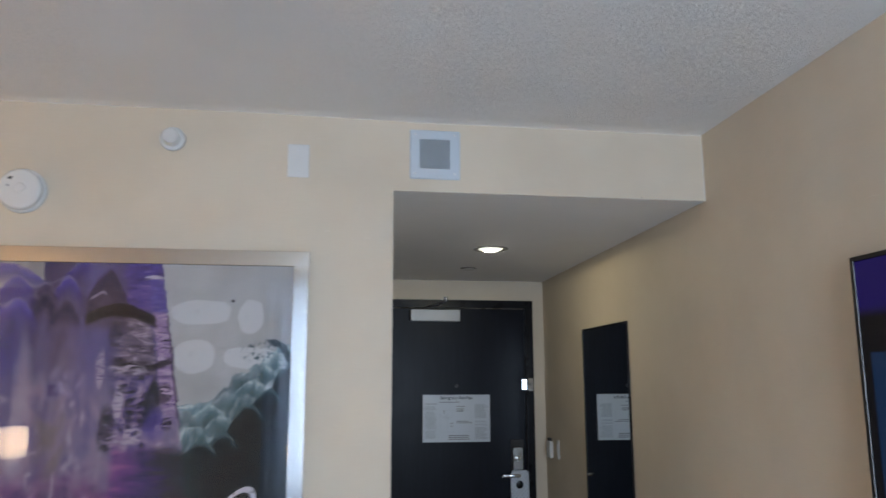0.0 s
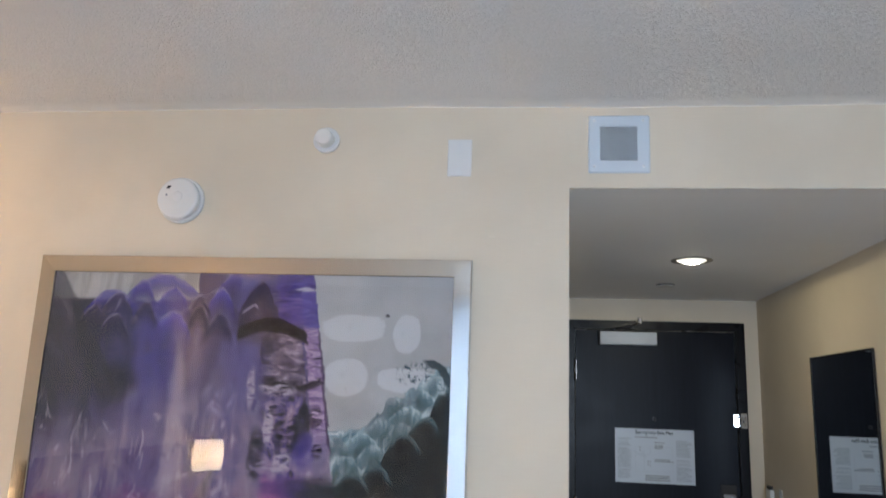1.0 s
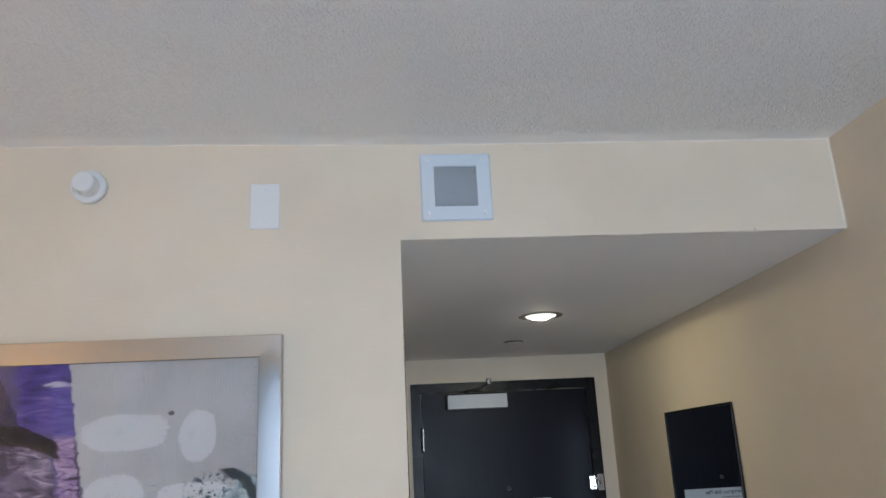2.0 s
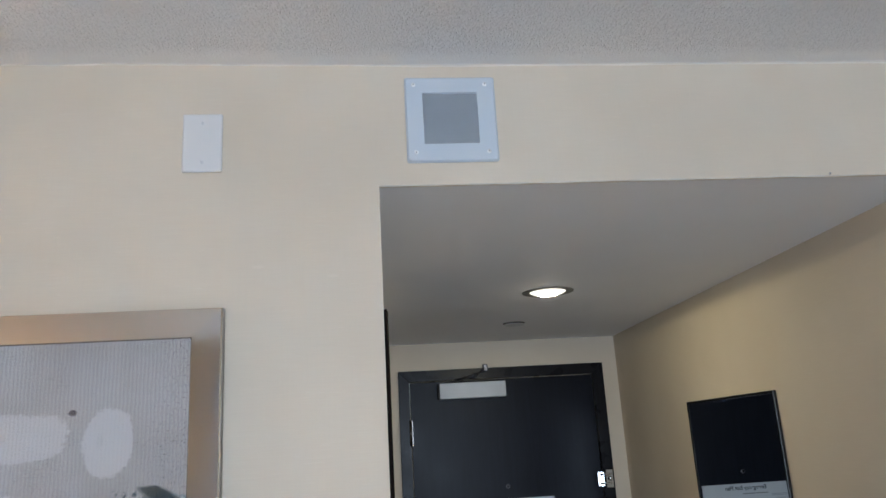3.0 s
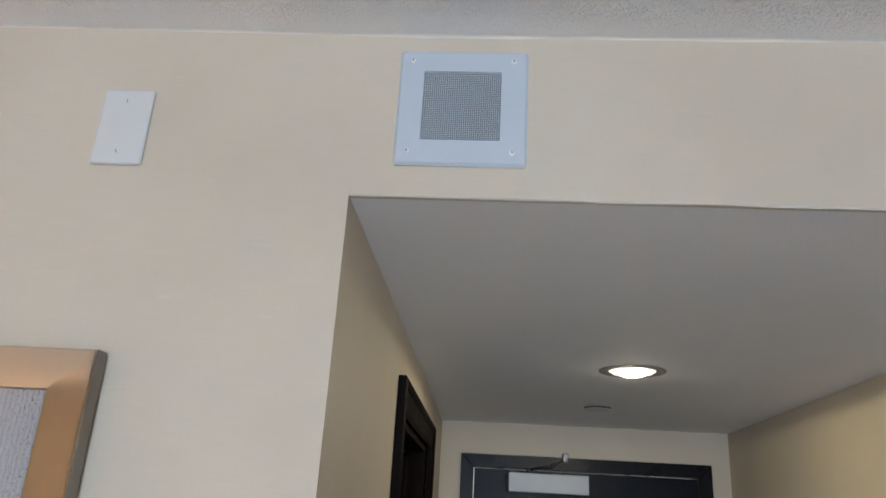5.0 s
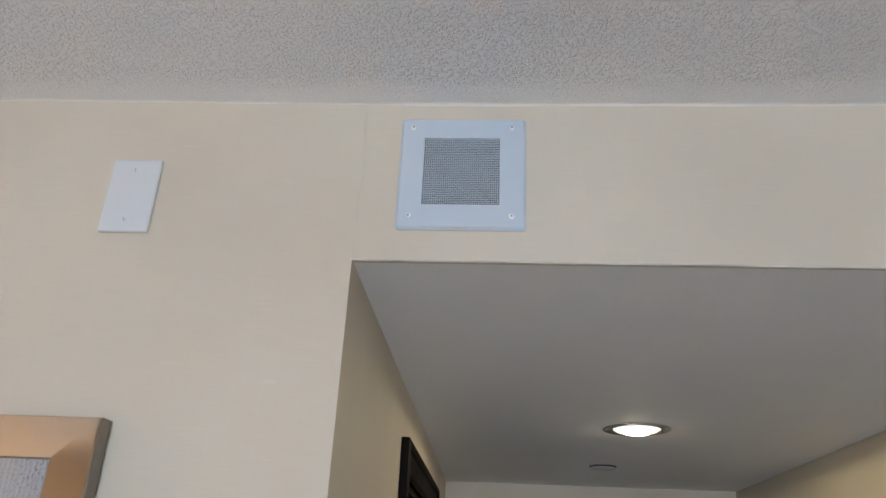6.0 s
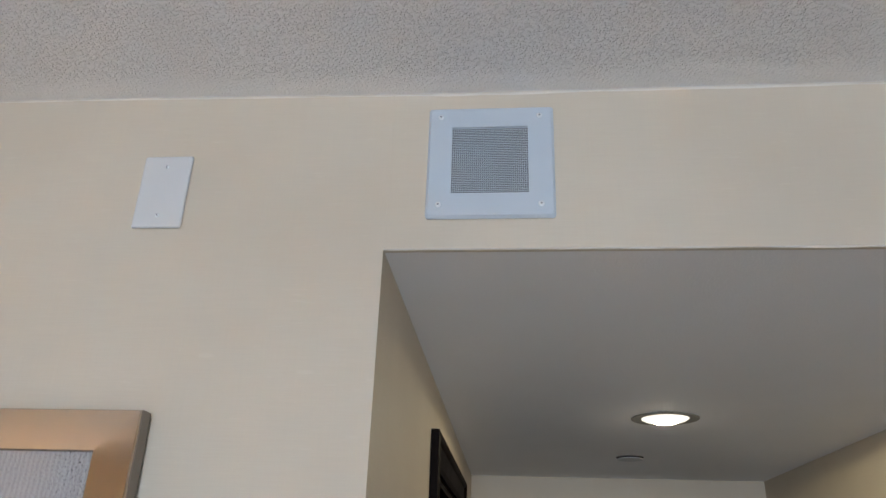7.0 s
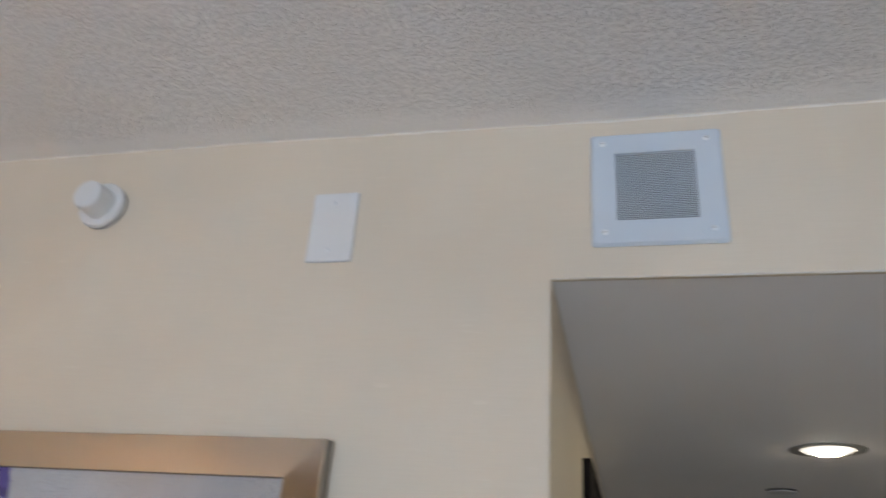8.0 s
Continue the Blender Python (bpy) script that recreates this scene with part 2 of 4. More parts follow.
    if not hooded:
        # pale ovals with a faint dot
        for cx, cz, rx, rz in ((-0.430, 1.775, 0.098, 0.044), (-0.265, 1.762, 0.043, 0.055), (-0.444, 1.629, 0.068, 0.056), (-0.264, 1.622, 0.085, 0.036)):
            du = n.m("ABSOLUTE", lin(n.add(x, n.mul(w1, 0.03)), 1 / rx, -cx / rx))
            dv = n.m("ABSOLUTE", lin(n.add(z, n.mul(w2, 0.03)), 1 / rz, -cz / rz))
            r = n.add(n.m("POWER", du, 2.4), n.m("POWER", dv, 2.4))
            col = lay(col, n.step(n.add(r, nib), 1.10, 0.86), (0.60, 0.61, 0.635), 0.72)
            col = lay(col, blob(cx, cz, 0.008, 0.010, 0.8), (0.47, 0.48, 0.50), 0.5)
        # small scattered spatter near the surge
        drops = n.step(n.noise(flat, 62, 2), 0.70, 0.73)
        col = lay(col, n.mul(drops, blob(-0.33, 1.57, 0.19, 0.12, 0.6)), (0.09, 0.11, 0.14), 0.7)

        # ---- teal surge: a rising crest, scalloped layers, and a near-black deep below ----
        crest = n.add(1.468, n.mul(rag, 0.045))
        for a, b, rise in ((-0.375, -0.325, 0.045), (-0.322, -0.292, 0.055), (-0.265, -0.225, 0.028), (-0.215, -0.185, 0.042), (-0.168, -0.145, 0.030)):
            crest = n.add(crest, n.mul(n.step(u, a, b), rise))
        depth = n.sub(crest, v)
        sea = n.step(depth, -0.002, 0.004)
        flow = n.noise(n.vec(n.mul(u, 14.0), 1.7, n.mul(depth, 30.0)), 1.0, 5, 0.55, 0.7)
        wash = n.ramp(flow, [(0.30, (0.10, 0.18, 0.22)), (0.47, (0.26, 0.35, 0.39)), (0.62, (0.52, 0.57, 0.60))])
        comb = n.noise(n.scaled(n.vec(u, 0.0, v), (75, 1, 9)), detail=4, dist=0.4)
        wash = lay(wash, n.step(comb, 0.46, 0.64), (0.50, 0.56, 0.59), 0.45)
        scallops = ((-0.140, 1.640, 0.055), (-0.215, 1.605, 0.06), (-0.285, 1.565, 0.055), (-0.235, 1.545, 0.06), (-0.310, 1.500, 0.06),
                    (-0.250, 1.495, 0.05), (-0.375, 1.462, 0.055), (-0.445, 1.452, 0.035), (-0.335, 1.425, 0.06), (-0.415, 1.398, 0.05))
        for i, (cx, top, w) in enumerate(scallops):
            f = n.add(arch(cx, top, w, 0.045), n.mul(n.sub(flow, 0.5), 0.030))
            k = 0.75 + 0.25 * math.sin(i * 2.4)
            layer = n.ramp(n.add(n.mul(f, 12.0), n.mul(n.sub(comb, 0.5), 1.1)), [(0.0, (0.50 * k, 0.56 * k, 0.59 * k)), (0.11, (0.24 * k, 0.33 * k, 0.36 * k)), (0.32, (0.085 * k, 0.155 * k, 0.18 * k)), (0.75, (0.026, 0.055, 0.068))])
            wash = lay(wash, n.mul(n.step(f, -0.001, 0.003), n.step(f, 0.085, 0.040)), layer, 0.72)
        col = lay(col, n.mul(sea, n.step(n.sub(x, edge), -0.002, 0.004)), wash)
        col = lay(col, n.mul(sea, n.step(n.m("ABSOLUTE", n.add(depth, n.mul(nib, 0.012))), 0.006, 0.002)), (0.05, 0.08, 0.10), 0.55)
        grooves = n.noise(n.scaled(flat, (130, 1, 3)), detail=3)
        deep = n.ramp(grooves, [(0.40, (0.010, 0.014, 0.018)), (0.75, (0.026, 0.034, 0.042))])
        floor = n.sub(n.add(1.300, n.add(n.mul(n.step(u, -0.36, -0.22), 0.14), n.mul(n.step(u, -0.24, -0.12), 0.10))), v)
        col = lay(col, n.mul(n.step(floor, -0.004, 0.012), n.step(n.sub(x, edge), 0.0, 0.03)), deep)
        for cx, top, w, h in ((-0.120, 1.597, 0.05, 0.06), (-0.185, 1.520, 0.05, 0.055), (-0.245, 1.467, 0.055, 0.06), (-0.325, 1.374, 0.05, 0.05), (-0.395, 1.352, 0.05, 0.05), (-0.475, 1.318, 0.05, 0.05)):
            f = n.add(arch(cx, top, w, h), n.mul(mottle, 0.022))
            crown = n.step(v, top - 0.07, top - 0.02)
            layer = n.mix(n.m("MAXIMUM", n.step(n.add(f, n.mul(mottle, 0.03)), 0.004, 0.030), n.sub(1.0, crown)), (0.075, 0.125, 0.14), deep)
            col = lay(col, n.mul(n.step(f, -0.001, 0.004), n.step(n.sub(x, edge), -0.03, 0.0)), layer)
        # pale scuff at the crest, dark hooked stroke over it
        col = lay(col, n.mul(blob(-0.137, 1.600, 0.016, 0.022, 0.5), n.step(nib, -0.05, 0.02)), (0.55, 0.60, 0.64), 0.8)
        hd = n.m("ABSOLUTE", n.sub(n.m("SQRT", n.add(n.m("POWER", n.add(x, 0.196), 2.0), n.m("POWER", n.mul(n.sub(z, 1.612), 1.0), 2.0))), 0.062))
        hook = n.mul(n.step(n.add(hd, n.mul(rag, 0.02)), 0.015, 0.008), n.step(n.add(x, z), 1.462, 1.482))
        col = lay(col, hook, (0.035, 0.055, 0.065))
        spat = n.mul(n.step(n.noise(flat, 78, 4, 0.6), 0.53, 0.57), blob(-0.225, 1.640, 0.055, 0.034, 0.5))
        col = lay(col, spat, (0.05, 0.085, 0.11))

    # ---- violet side ----
    tone = n.add(n.mul(n.sub(hang, 0.5), 0.10), n.mul(mottle, 0.06))
    field = n.ramp(n.add(n.add(u, 1.45), tone), [(0.0, (0.026, 0.029, 0.044)), (0.17, (0.030, 0.033, 0.058)), (0.28, (0.050, 0.047, 0.125)), (0.38, (0.072, 0.066, 0.25)), (0.46, (0.075, 0.063, 0.215)), (0.52, (0.085, 0.066, 0.135)), (0.60, (0.098, 0.078, 0.150)), (0.68, (0.135, 0.113, 0.27)), (0.80, (0.095, 0.076, 0.185))])
    field = lay(field, n.step(hang, 0.46, 0.72), (0.17, 0.145, 0.30), 0.40)
    field = lay(field, n.step(n.add(hang, n.mul(mottle, 0.5)), 0.50, 0.26), (0.026, 0.024, 0.038), 0.45)
    # paler, washed lower half
    veil = n.ramp(n.add(n.mul(cloud, 0.55), n.mul(hang, 0.45)), [(0.32, (0.080, 0.066, 0.16)), (0.45, (0.165, 0.130, 0.245)), (0.56, (0.27, 0.215, 0.295)), (0.68, (0.46, 0.40, 0.45))])
    low = n.step(n.add(n.add(v, n.mul(w1, 0.25)), n.mul(n.step(x, -1.05, -1.30), 0.13)), 1.66, 1.42)
    field = lay(field, low, veil, 0.85)
    field = lay(field, n.mul(blob(-0.965, 1.44, 0.034, 0.22, 0.7), n.step(n.add(hang, mottle), 0.36, 0.56)), (0.40, 0.34, 0.44), 0.45)
    field = lay(field, n.mul(blob(-0.83, 1.55, 0.045, 0.05, 0.7), n.step(mottle, -0.05, 0.10)), (0.34, 0.31, 0.47), 0.7)
    field = lay(field, blob(-1.175, 1.585, 0.070, 0.060, 0.8), (0.020, 0.021, 0.032), 0.8)
    field = lay(field, n.mul(blob(-0.86, 1.36, 0.05, 0.13, 0.8), n.step(cloud, 0.42, 0.6)), (0.13, 0.105, 0.075), 0.55)
    rose = n.ramp(n.noise(n.vec(n.mul(u, 9.0), 0.0, n.mul(v, 12.0)), 1.0, 7, 0.62, 1.8), [(0.32, (0.055, 0.035, 0.12)), (0.5, (0.17, 0.065, 0.19)), (0.68, (0.33, 0.20, 0.34))])
    field = lay(field, n.step(n.add(v, n.mul(w2, 0.3)), 1.29, 1.17), rose, 0.8)
    wisp = n.mul(n.step(n.noise(n.vec(n.mul(u, 20.0), 2.0, n.mul(v, 8.0)), 1.0, 6, 0.6, 1.6), 0.57, 0.68), n.step(v, 1.62, 1.46))
    field = lay(field, wisp, (0.46, 0.41, 0.50), 0.5)
    cover = n.mul(n.step(n.sub(x, edge), 0.003, -0.003), n.m("MAXIMUM", n.step(v, 1.852, 1.838), n.step(u, -0.932, -0.926)))
    col = lay(col, cover, field)
    if hooded:
        # hoods, back to front, each with a pale rim that darkens downwards
        hoods = ((-1.045, 1.928, 0.085, 0.030, 0.9, 1), (-1.215, 1.880, 0.085, 0.060, 0.8, 1), (-0.800, 1.945, 0.060, 0.060, 0.7, 1), (-1.114, 1.913, 0.046, 0.075, 0.75, 1), (-1.272, 1.828, 0.040, 0.045, 0.45, 0),
                 (-1.195, 1.872, 0.050, 0.065, 0.55, 0), (-0.848, 1.890, 0.040, 0.060, 0.9, 1), (-0.920, 1.872, 0.034, 0.055, 0.5, 0), (-1.012, 1.889, 0.055, 0.060, 0.85, 1), (-1.100, 1.850, 0.034, 0.055, 0.45, 0),
                 (-0.918, 1.835, 0.030, 0.050, 0.40, 0), (-1.005, 1.815, 0.060, 0.070, 1.0, 1), (-0.850, 1.810, 0.045, 0.070, 0.55, 0), (-1.200, 1.800, 0.050, 0.065, 0.45, 0))
        for cx, top, w, h, k, blue in hoods:
            f = n.add(arch(cx, top, w, h), n.mul(mottle, 0.010))
            body = (0.058 * k, 0.048 * k, 0.215 * k) if blue else (0.050 * k, 0.042 * k, 0.095 * k)
            dark = (0.040 * k, 0.033 * k, 0.12 * k) if blue else (0.026, 0.022, 0.042)
            rim = tuple(0.45 * r + 0.55 * b for r, b in zip((0.42, 0.37, 0.58), body))
            lit = n.step(v, top - 0.075, top - 0.035)
            f2 = n.add(n.mul(f, lit), n.mul(n.sub(1.0, lit), 0.05))
            cloth = n.ramp(n.add(n.mul(f2, 8.0), n.mul(mottle, 0.35)), [(0.0, rim), (0.10, tuple(1.9 * b for b in body)), (0.30, tuple(1.3 * b for b in body)), (0.75, dark)])
            keep = n.mul(n.mul(n.step(f, -0.0015, 0.002), n.step(f, 0.10, 0.02)), n.mul(n.step(v, top - 0.13, top - 0.05), n.step(n.sub(x, edge), 0.0, -0.004)))
            col = lay(col, keep, cloth, 0.85)
        # thin curling highlights along the hood tops
        curl = n.mul(n.step(n.m("ABSOLUTE", n.sub(n.noise(n.scaled(flat, (9, 1, 7)), detail=2, dist=0.8), 0.5)), 0.014, 0.003), n.mul(n.step(x, -0.86, -0.90), n.mul(n.step(v, 1.76, 1.80), n.step(v, 1.92, 1.88))))
        col = lay(col, n.mul(curl, cover), (0.50, 0.45, 0.62), 0.25)
        # slate wing at the far side
        wing = n.step(n.add(u, n.mul(n.sub(v, 1.826), 0.65)), -1.318, -1.335)
        col = lay(col, n.mul(wing, n.step(v, 1.45, 1.62)), n.ramp(n.noise(n.vec(n.mul(n.add(u, n.mul(v, 0.6)), 40.0), 0.0, n.mul(v, 5.0)), 1.0, 5, 0.55, 0.5), [(0.35, (0.024, 0.026, 0.038)), (0.58, (0.055, 0.054, 0.080)), (0.74, (0.16, 0.15, 0.19))]), 0.75)

    else:
        # ---- tower: sideways strokes above, broken uprights below ----
        upper = n.ramp(sweep, [(0.34, (0.036, 0.026, 0.10)), (0.48, (0.085, 0.062, 0.27)), (0.60, (0.17, 0.105, 0.32)), (0.74, (0.36, 0.24, 0.44))])
        block = n.mul(n.step(u, -0.668, -0.650), n.step(n.sub(x, edge), 0.0, -0.003))
        col = lay(col, n.mul(block, n.step(v, 1.765, 1.785)), upper, 0.92)
        top = n.mul(n.mul(n.step(v, 1.884, 1.892), n.step(n.add(u, n.mul(n.sub(dry, 0.5), 0.10)), -0.550, -0.560)), n.step(u, -0.69, -0.66))
        col = lay(col, top, n.ramp(sweep, [(0.38, (0.05, 0.036, 0.16)), (0.55, (0.10, 0.075, 0.30)), (0.70, (0.24, 0.17, 0.42))]))
        col = lay(col, n.mul(blob(-0.577, 1.886, 0.030, 0.007, 0.6), n.step(dry, 0.35, 0.5)), (0.55, 0.52, 0.62), 0.85)
        # pointed gable with a white chevron
        sx = n.m("ABSOLUTE", n.add(u, 0.722))
        point = n.sub(n.sub(1.920, v), n.add(n.mul(sx, 0.75), n.mul(n.mul(sx, sx), 13.0)))
        gable = n.mul(n.step(point, -0.002, 0.004), n.step(v, 1.70, 1.735))
        col = lay(col, gable, n.ramp(n.add(n.mul(point, 7.0), n.mul(mottle, 0.5)), [(0.0, (0.105, 0.080, 0.19)), (0.10, (0.050, 0.040, 0.075)), (0.5, (0.062, 0.048, 0.075)), (0.9, (0.10, 0.08, 0.13))]), 0.92)
        chev = n.sub(n.sub(1.838, v), n.mul(n.m("ABSOLUTE", n.add(u, 0.742)), 0.9))
        col = lay(col, n.mul(n.step(n.m("ABSOLUTE", chev), 0.007, 0.002), n.step(n.m("ABSOLUTE", n.add(u, 0.752)), 0.026, 0.018)), (0.42, 0.36, 0.50), 0.6)
        # the tower's face
        face = n.mul(n.mul(n.step(n.add(u, n.mul(n.sub(1.9, v), 0.03)), -0.700, -0.640), n.step(v, 1.765, 1.745)), n.step(n.sub(x, edge), -0.052, -0.058))
        stone = n.ramp(n.add(n.mul(dry, 0.58), n.mul(cloud, 0.42)), [(0.36, (0.020, 0.018, 0.024)), (0.43, (0.075, 0.060, 0.090)), (0.50, (0.16, 0.120, 0.18)), (0.60, (0.42, 0.34, 0.43))])
        broken = n.ramp(n.add(n.mul(upright, 0.72), n.mul(dry, 0.28)), [(0.38, (0.010, 0.014, 0.018)), (0.45, (0.032, 0.036, 0.055)), (0.50, (0.105, 0.080, 0.24)), (0.56, (0.25, 0.18, 0.30)), (0.66, (0.42, 0.37, 0.45))])
        stone = n.mix(n.step(n.add(v, n.mul(w1, 0.08)), 1.575, 1.545), stone, broken)
        col = lay(col, n.mul(face, n.step(v, 1.20, 1.34)), stone, 0.92)
        col = lay(col, n.mul(blob(-0.688, 1.700, 0.020, 0.055, 0.4), n.step(dry, 0.7, 0.4)), (0.045, 0.042, 0.050), 0.8)
        for cx, cz, rx, rz in ((-0.628, 1.46, 0.020, 0.075), (-0.590, 1.44, 0.014, 0.065), (-0.700, 1.38, 0.026, 0.085), (-0.655, 1.52, 0.012, 0.03)):
            col = lay(col, n.mul(blob(cx, cz, rx, rz, 0.7), n.step(n.add(dry, n.mul(cloud, 0.5)), 0.86, 0.68)), (0.013, 0.017, 0.022), 0.88)
        for cx, cz, rx, rz in ((-0.668, 1.47, 0.014, 0.060), (-0.612, 1.365, 0.026, 0.030), (-0.640, 1.578, 0.055, 0.018), (-0.725, 1.58, 0.014, 0.06)):
            col = lay(col, n.mul(blob(cx, cz, rx, rz, 0.6), n.step(n.sub(dry, 0.5), -0.08, 0.05)), (0.44, 0.38, 0.46), 0.75)
        foot = n.mul(n.step(n.add(v, n.mul(w1, 0.12)), 1.345, 1.30), n.mul(n.step(u, -0.69, -0.66), n.step(n.sub(x, edge), 0.05, 0.0)))
        col = lay(col, foot, n.ramp(n.add(n.add(n.mul(n.add(u, 0.69), 2.6), n.mul(n.sub(sweep, 0.5), 0.9)), 0.1), [(0.05, (0.30, 0.11, 0.27)), (0.25, (0.14, 0.055, 0.21)), (0.42, (0.045, 0.032, 0.13)), (0.60, (0.014, 0.022, 0.028)), (0.9, (0.030, 0.050, 0.056))]), 0.9)
        col = lay(col, n.mul(blob(-0.545, 1.40, 0.035, 0.055, 0.6), n.step(cloud, 0.35, 0.55)), (0.075, 0.055, 0.27), 0.75)
        # lilac strip along the border, blue above and pink below, cut by dark nicks
        strip = n.mul(n.mul(n.step(n.sub(x, edge), -0.050, -0.046), n.step(n.sub(x, edge), 0.003, -0.002)), n.mul(n.step(v, 1.882, 1.874), n.step(v, 1.36, 1.50)))
        ink = n.mix(n.step(n.add(v, n.mul(rag, 0.05)), 1.775, 1.755), n.ramp(dry, [(0.35, (0.060, 0.048, 0.22)), (0.65, (0.15, 0.12, 0.40))]), n.ramp(dry, [(0.34, (0.12, 0.075, 0.21)), (0.46, (0.30, 0.20, 0.37)), (0.64, (0.47, 0.35, 0.50))]))
        col = lay(col, strip, ink, 0.95)
        nick = n.mul(n.step(n.noise(n.scaled(flat, (16, 1, 60)), detail=3), 0.60, 0.65), n.mul(n.step(n.sub(x, edge), -0.058, -0.030), n.step(n.sub(x, edge), 0.008, 0.002)))
        col = lay(col, n.mul(nick, n.step(v, 1.78, 1.70)), (0.020, 0.014, 0.028), 0.85)
        col = lay(col, n.mul(n.step(n.m("ABSOLUTE", n.sub(x, edge)), 0.006, 0.002), n.mul(n.step(v, 1.77, 1.74), n.step(v, 1.36, 1.42))), (0.055, 0.030, 0.085), 0.8)
        col = lay(col, n.mul(blob(-0.520, 1.50, 0.022, 0.028, 0.5), n.step(dry, 0.62, 0.46)), (0.018, 0.014, 0.030), 0.85)
        col = lay(col, n.mul(blob(-0.505, 1.40, 0.016, 0.022, 0.5), n.step(dry, 0.62, 0.46)), (0.018, 0.014, 0.026), 0.8)
        # brown crescent and a broken smear below it
        bow = lin(u, 1 / 0.122, 0.682 / 0.122)
        arc = n.sub(1.780, n.mul(n.mul(bow, bow), 0.046))
        off = n.m("ABSOLUTE", n.sub(n.add(z, n.mul(rag, 0.022)), arc))
        stroke = n.mul(n.step(n.add(off, n.mul(n.mul(bow, bow), 0.006)), 0.026, 0.019), n.step(n.m("ABSOLUTE", n.add(bow, n.mul(rag, 0.3))), 1.02, 0.94))
        col = lay(col, stroke, n.ramp(n.add(lin(bow, 0.35, 0.42), n.mul(n.sub(dry, 0.5), 0.5)), [(0.1, (0.040, 0.030, 0.028)), (0.5, (0.028, 0.021, 0.022)), (0.8, (0.010, 0.009, 0.012))]), 0.95)
        off = n.m("ABSOLUTE", n.sub(n.add(z, n.mul(w1, 0.04)), n.add(1.600, n.mul(n.step(n.m("ABSOLUTE", n.add(x, 0.613)), 0.03, 0.10), 0.012))))
        smear = n.mul(n.mul(n.step(off, 0.020, 0.008), n.step(n.m("ABSOLUTE", n.add(x, 0.611)), 0.105, 0.080)), n.step(dry, 0.64, 0.48))
        col = lay(col, smear, (0.022, 0.018, 0.020), 0.9)
        # white looped stroke and a small dark fleck
        du, dv = n.mul(n.sub(n.add(x, n.mul(n.sub(z, 1.13), -0.5)), -0.288), 1 / 0.048), n.mul(n.sub(z, 1.125), 1 / 0.068)
        ring = n.m("ABSOLUTE", n.sub(n.m("SQRT", n.add(n.mul(du, du), n.mul(dv, dv))), 1.0))
        col = lay(col, n.mul(n.step(ring, 0.17, 0.10), n.step(n.noise(flat, 30, 3), 0.3, 0.45)), (0.60, 0.58, 0.66))
        fx, fz = n.sub(n.add(x, n.mul(rag, 0.012)), -0.326), n.sub(n.add(z, n.mul(rag, 0.012)), 1.815)
        col = lay(col, n.step(n.add(n.mul(fx, fx), n.mul(n.mul(fz, fz), 2.2)), 0.00008, 0.00003), (0.09, 0.085, 0.10))
    n.colour(col)
    n.bump(n.add(n.mul(rib, 0.25), n.add(speck, n.mul(dry, 0.6))), 0.0018, 0.9)
    return n.mat


ENTRY_CEILING = ceiling_material("light_orange_peel_ceiling_paint", 0.5)
WALLPAPER, CEILING, CARPET, PAINTING = wallpaper_material(), ceiling_material("orange_peel_ceiling_paint", 0.95), carpet_material(), (painting_material(True), painting_material(False))
CAULK = plain_paint("white_caulk", (0.73, 0.69, 0.62), 0.5)
WHITE = plain_paint("white_plastic", (0.665, 0.668, 0.668), 0.38, grain=30, spread=0.02)
SCREW_HEAD = plain_paint("bright_white_screw_paint", (0.82, 0.84, 0.86), 0.25, grain=30, spread=0.02)
GRILLE_PAINT = plain_paint("pale_blue_grey_enamel", (0.55, 0.61, 0.675), 0.36, grain=40, spread=0.02)
# matte black for dark parts, and for shade painted into gaps and holes
SLOT = plain_paint("black_and_recess_shade", (0.03, 0.03, 0.032), 0.8)
INK = plain_paint("dark_ink", (0.055, 0.06, 0.075), 0.7)
FAINT_PRINT = plain_paint("faint_grey_print", (0.41, 0.445, 0.50), 0.7)
# grey of print and small marks, also used as painted shade on the detectors
GREY_PRINT_AND_SHADE = plain_paint("grey_print_and_shade", (0.22, 0.22, 0.24), 0.7)
PALE_PRINT = plain_paint("pale_grey_print", (0.31, 0.33, 0.38), 0.7)
PAPER = plain_paint("laminated_paper", (0.50, 0.54, 0.60), 0.3, grain=12)
SILVER = brushed_metal("brushed_silver_leaf", (0.64, 0.575, 0.49), 0.23, (4, 500, 500))
SILVER_UP = brushed_metal("brushed_silver_leaf_upright", (0.60, 0.55, 0.49), 0.10, (500, 500, 4))
EDGE_METAL = brushed_metal("dull_pewter_edge", (0.27, 0.235, 0.205), 0.4, (40, 40, 40))
STEEL = brushed_metal("satin_steel", (0.42, 0.42, 0.43), 0.30, (200, 200, 12))
CHROME = brushed_metal("polished_chrome", (0.80, 0.81, 0.83), 0.10, (30, 30, 30))
CLOSER_PAINT = plain_paint("silver_lacquer", (0.52, 0.54, 0.57), 0.42, spread=0.05)
LOCK_METAL = brushed_metal("aged_steel", (0.12, 0.112, 0.105), 0.26, (200, 200, 12))
ARM_METAL = brushed_metal("dark_bronze_metal", (0.10, 0.10, 0.11), 0.35, (60, 60, 60))
DOOR_WOOD = dark_wood("espresso_door_veneer", (0.0055, 0.0068, 0.0115), (0.0075, 0.009, 0.0155), 0.30, 0.10)
FRAME_PAINT = dark_wood("espresso_frame_enamel", (0.0065, 0.0065, 0.0085), (0.009, 0.009, 0.012), 0.28, 0.12)
SIDE_WOOD = dark_wood("dark_brown_casing", (0.007, 0.005, 0.0045), (0.013, 0.009, 0.008), 0.5, 0.02)
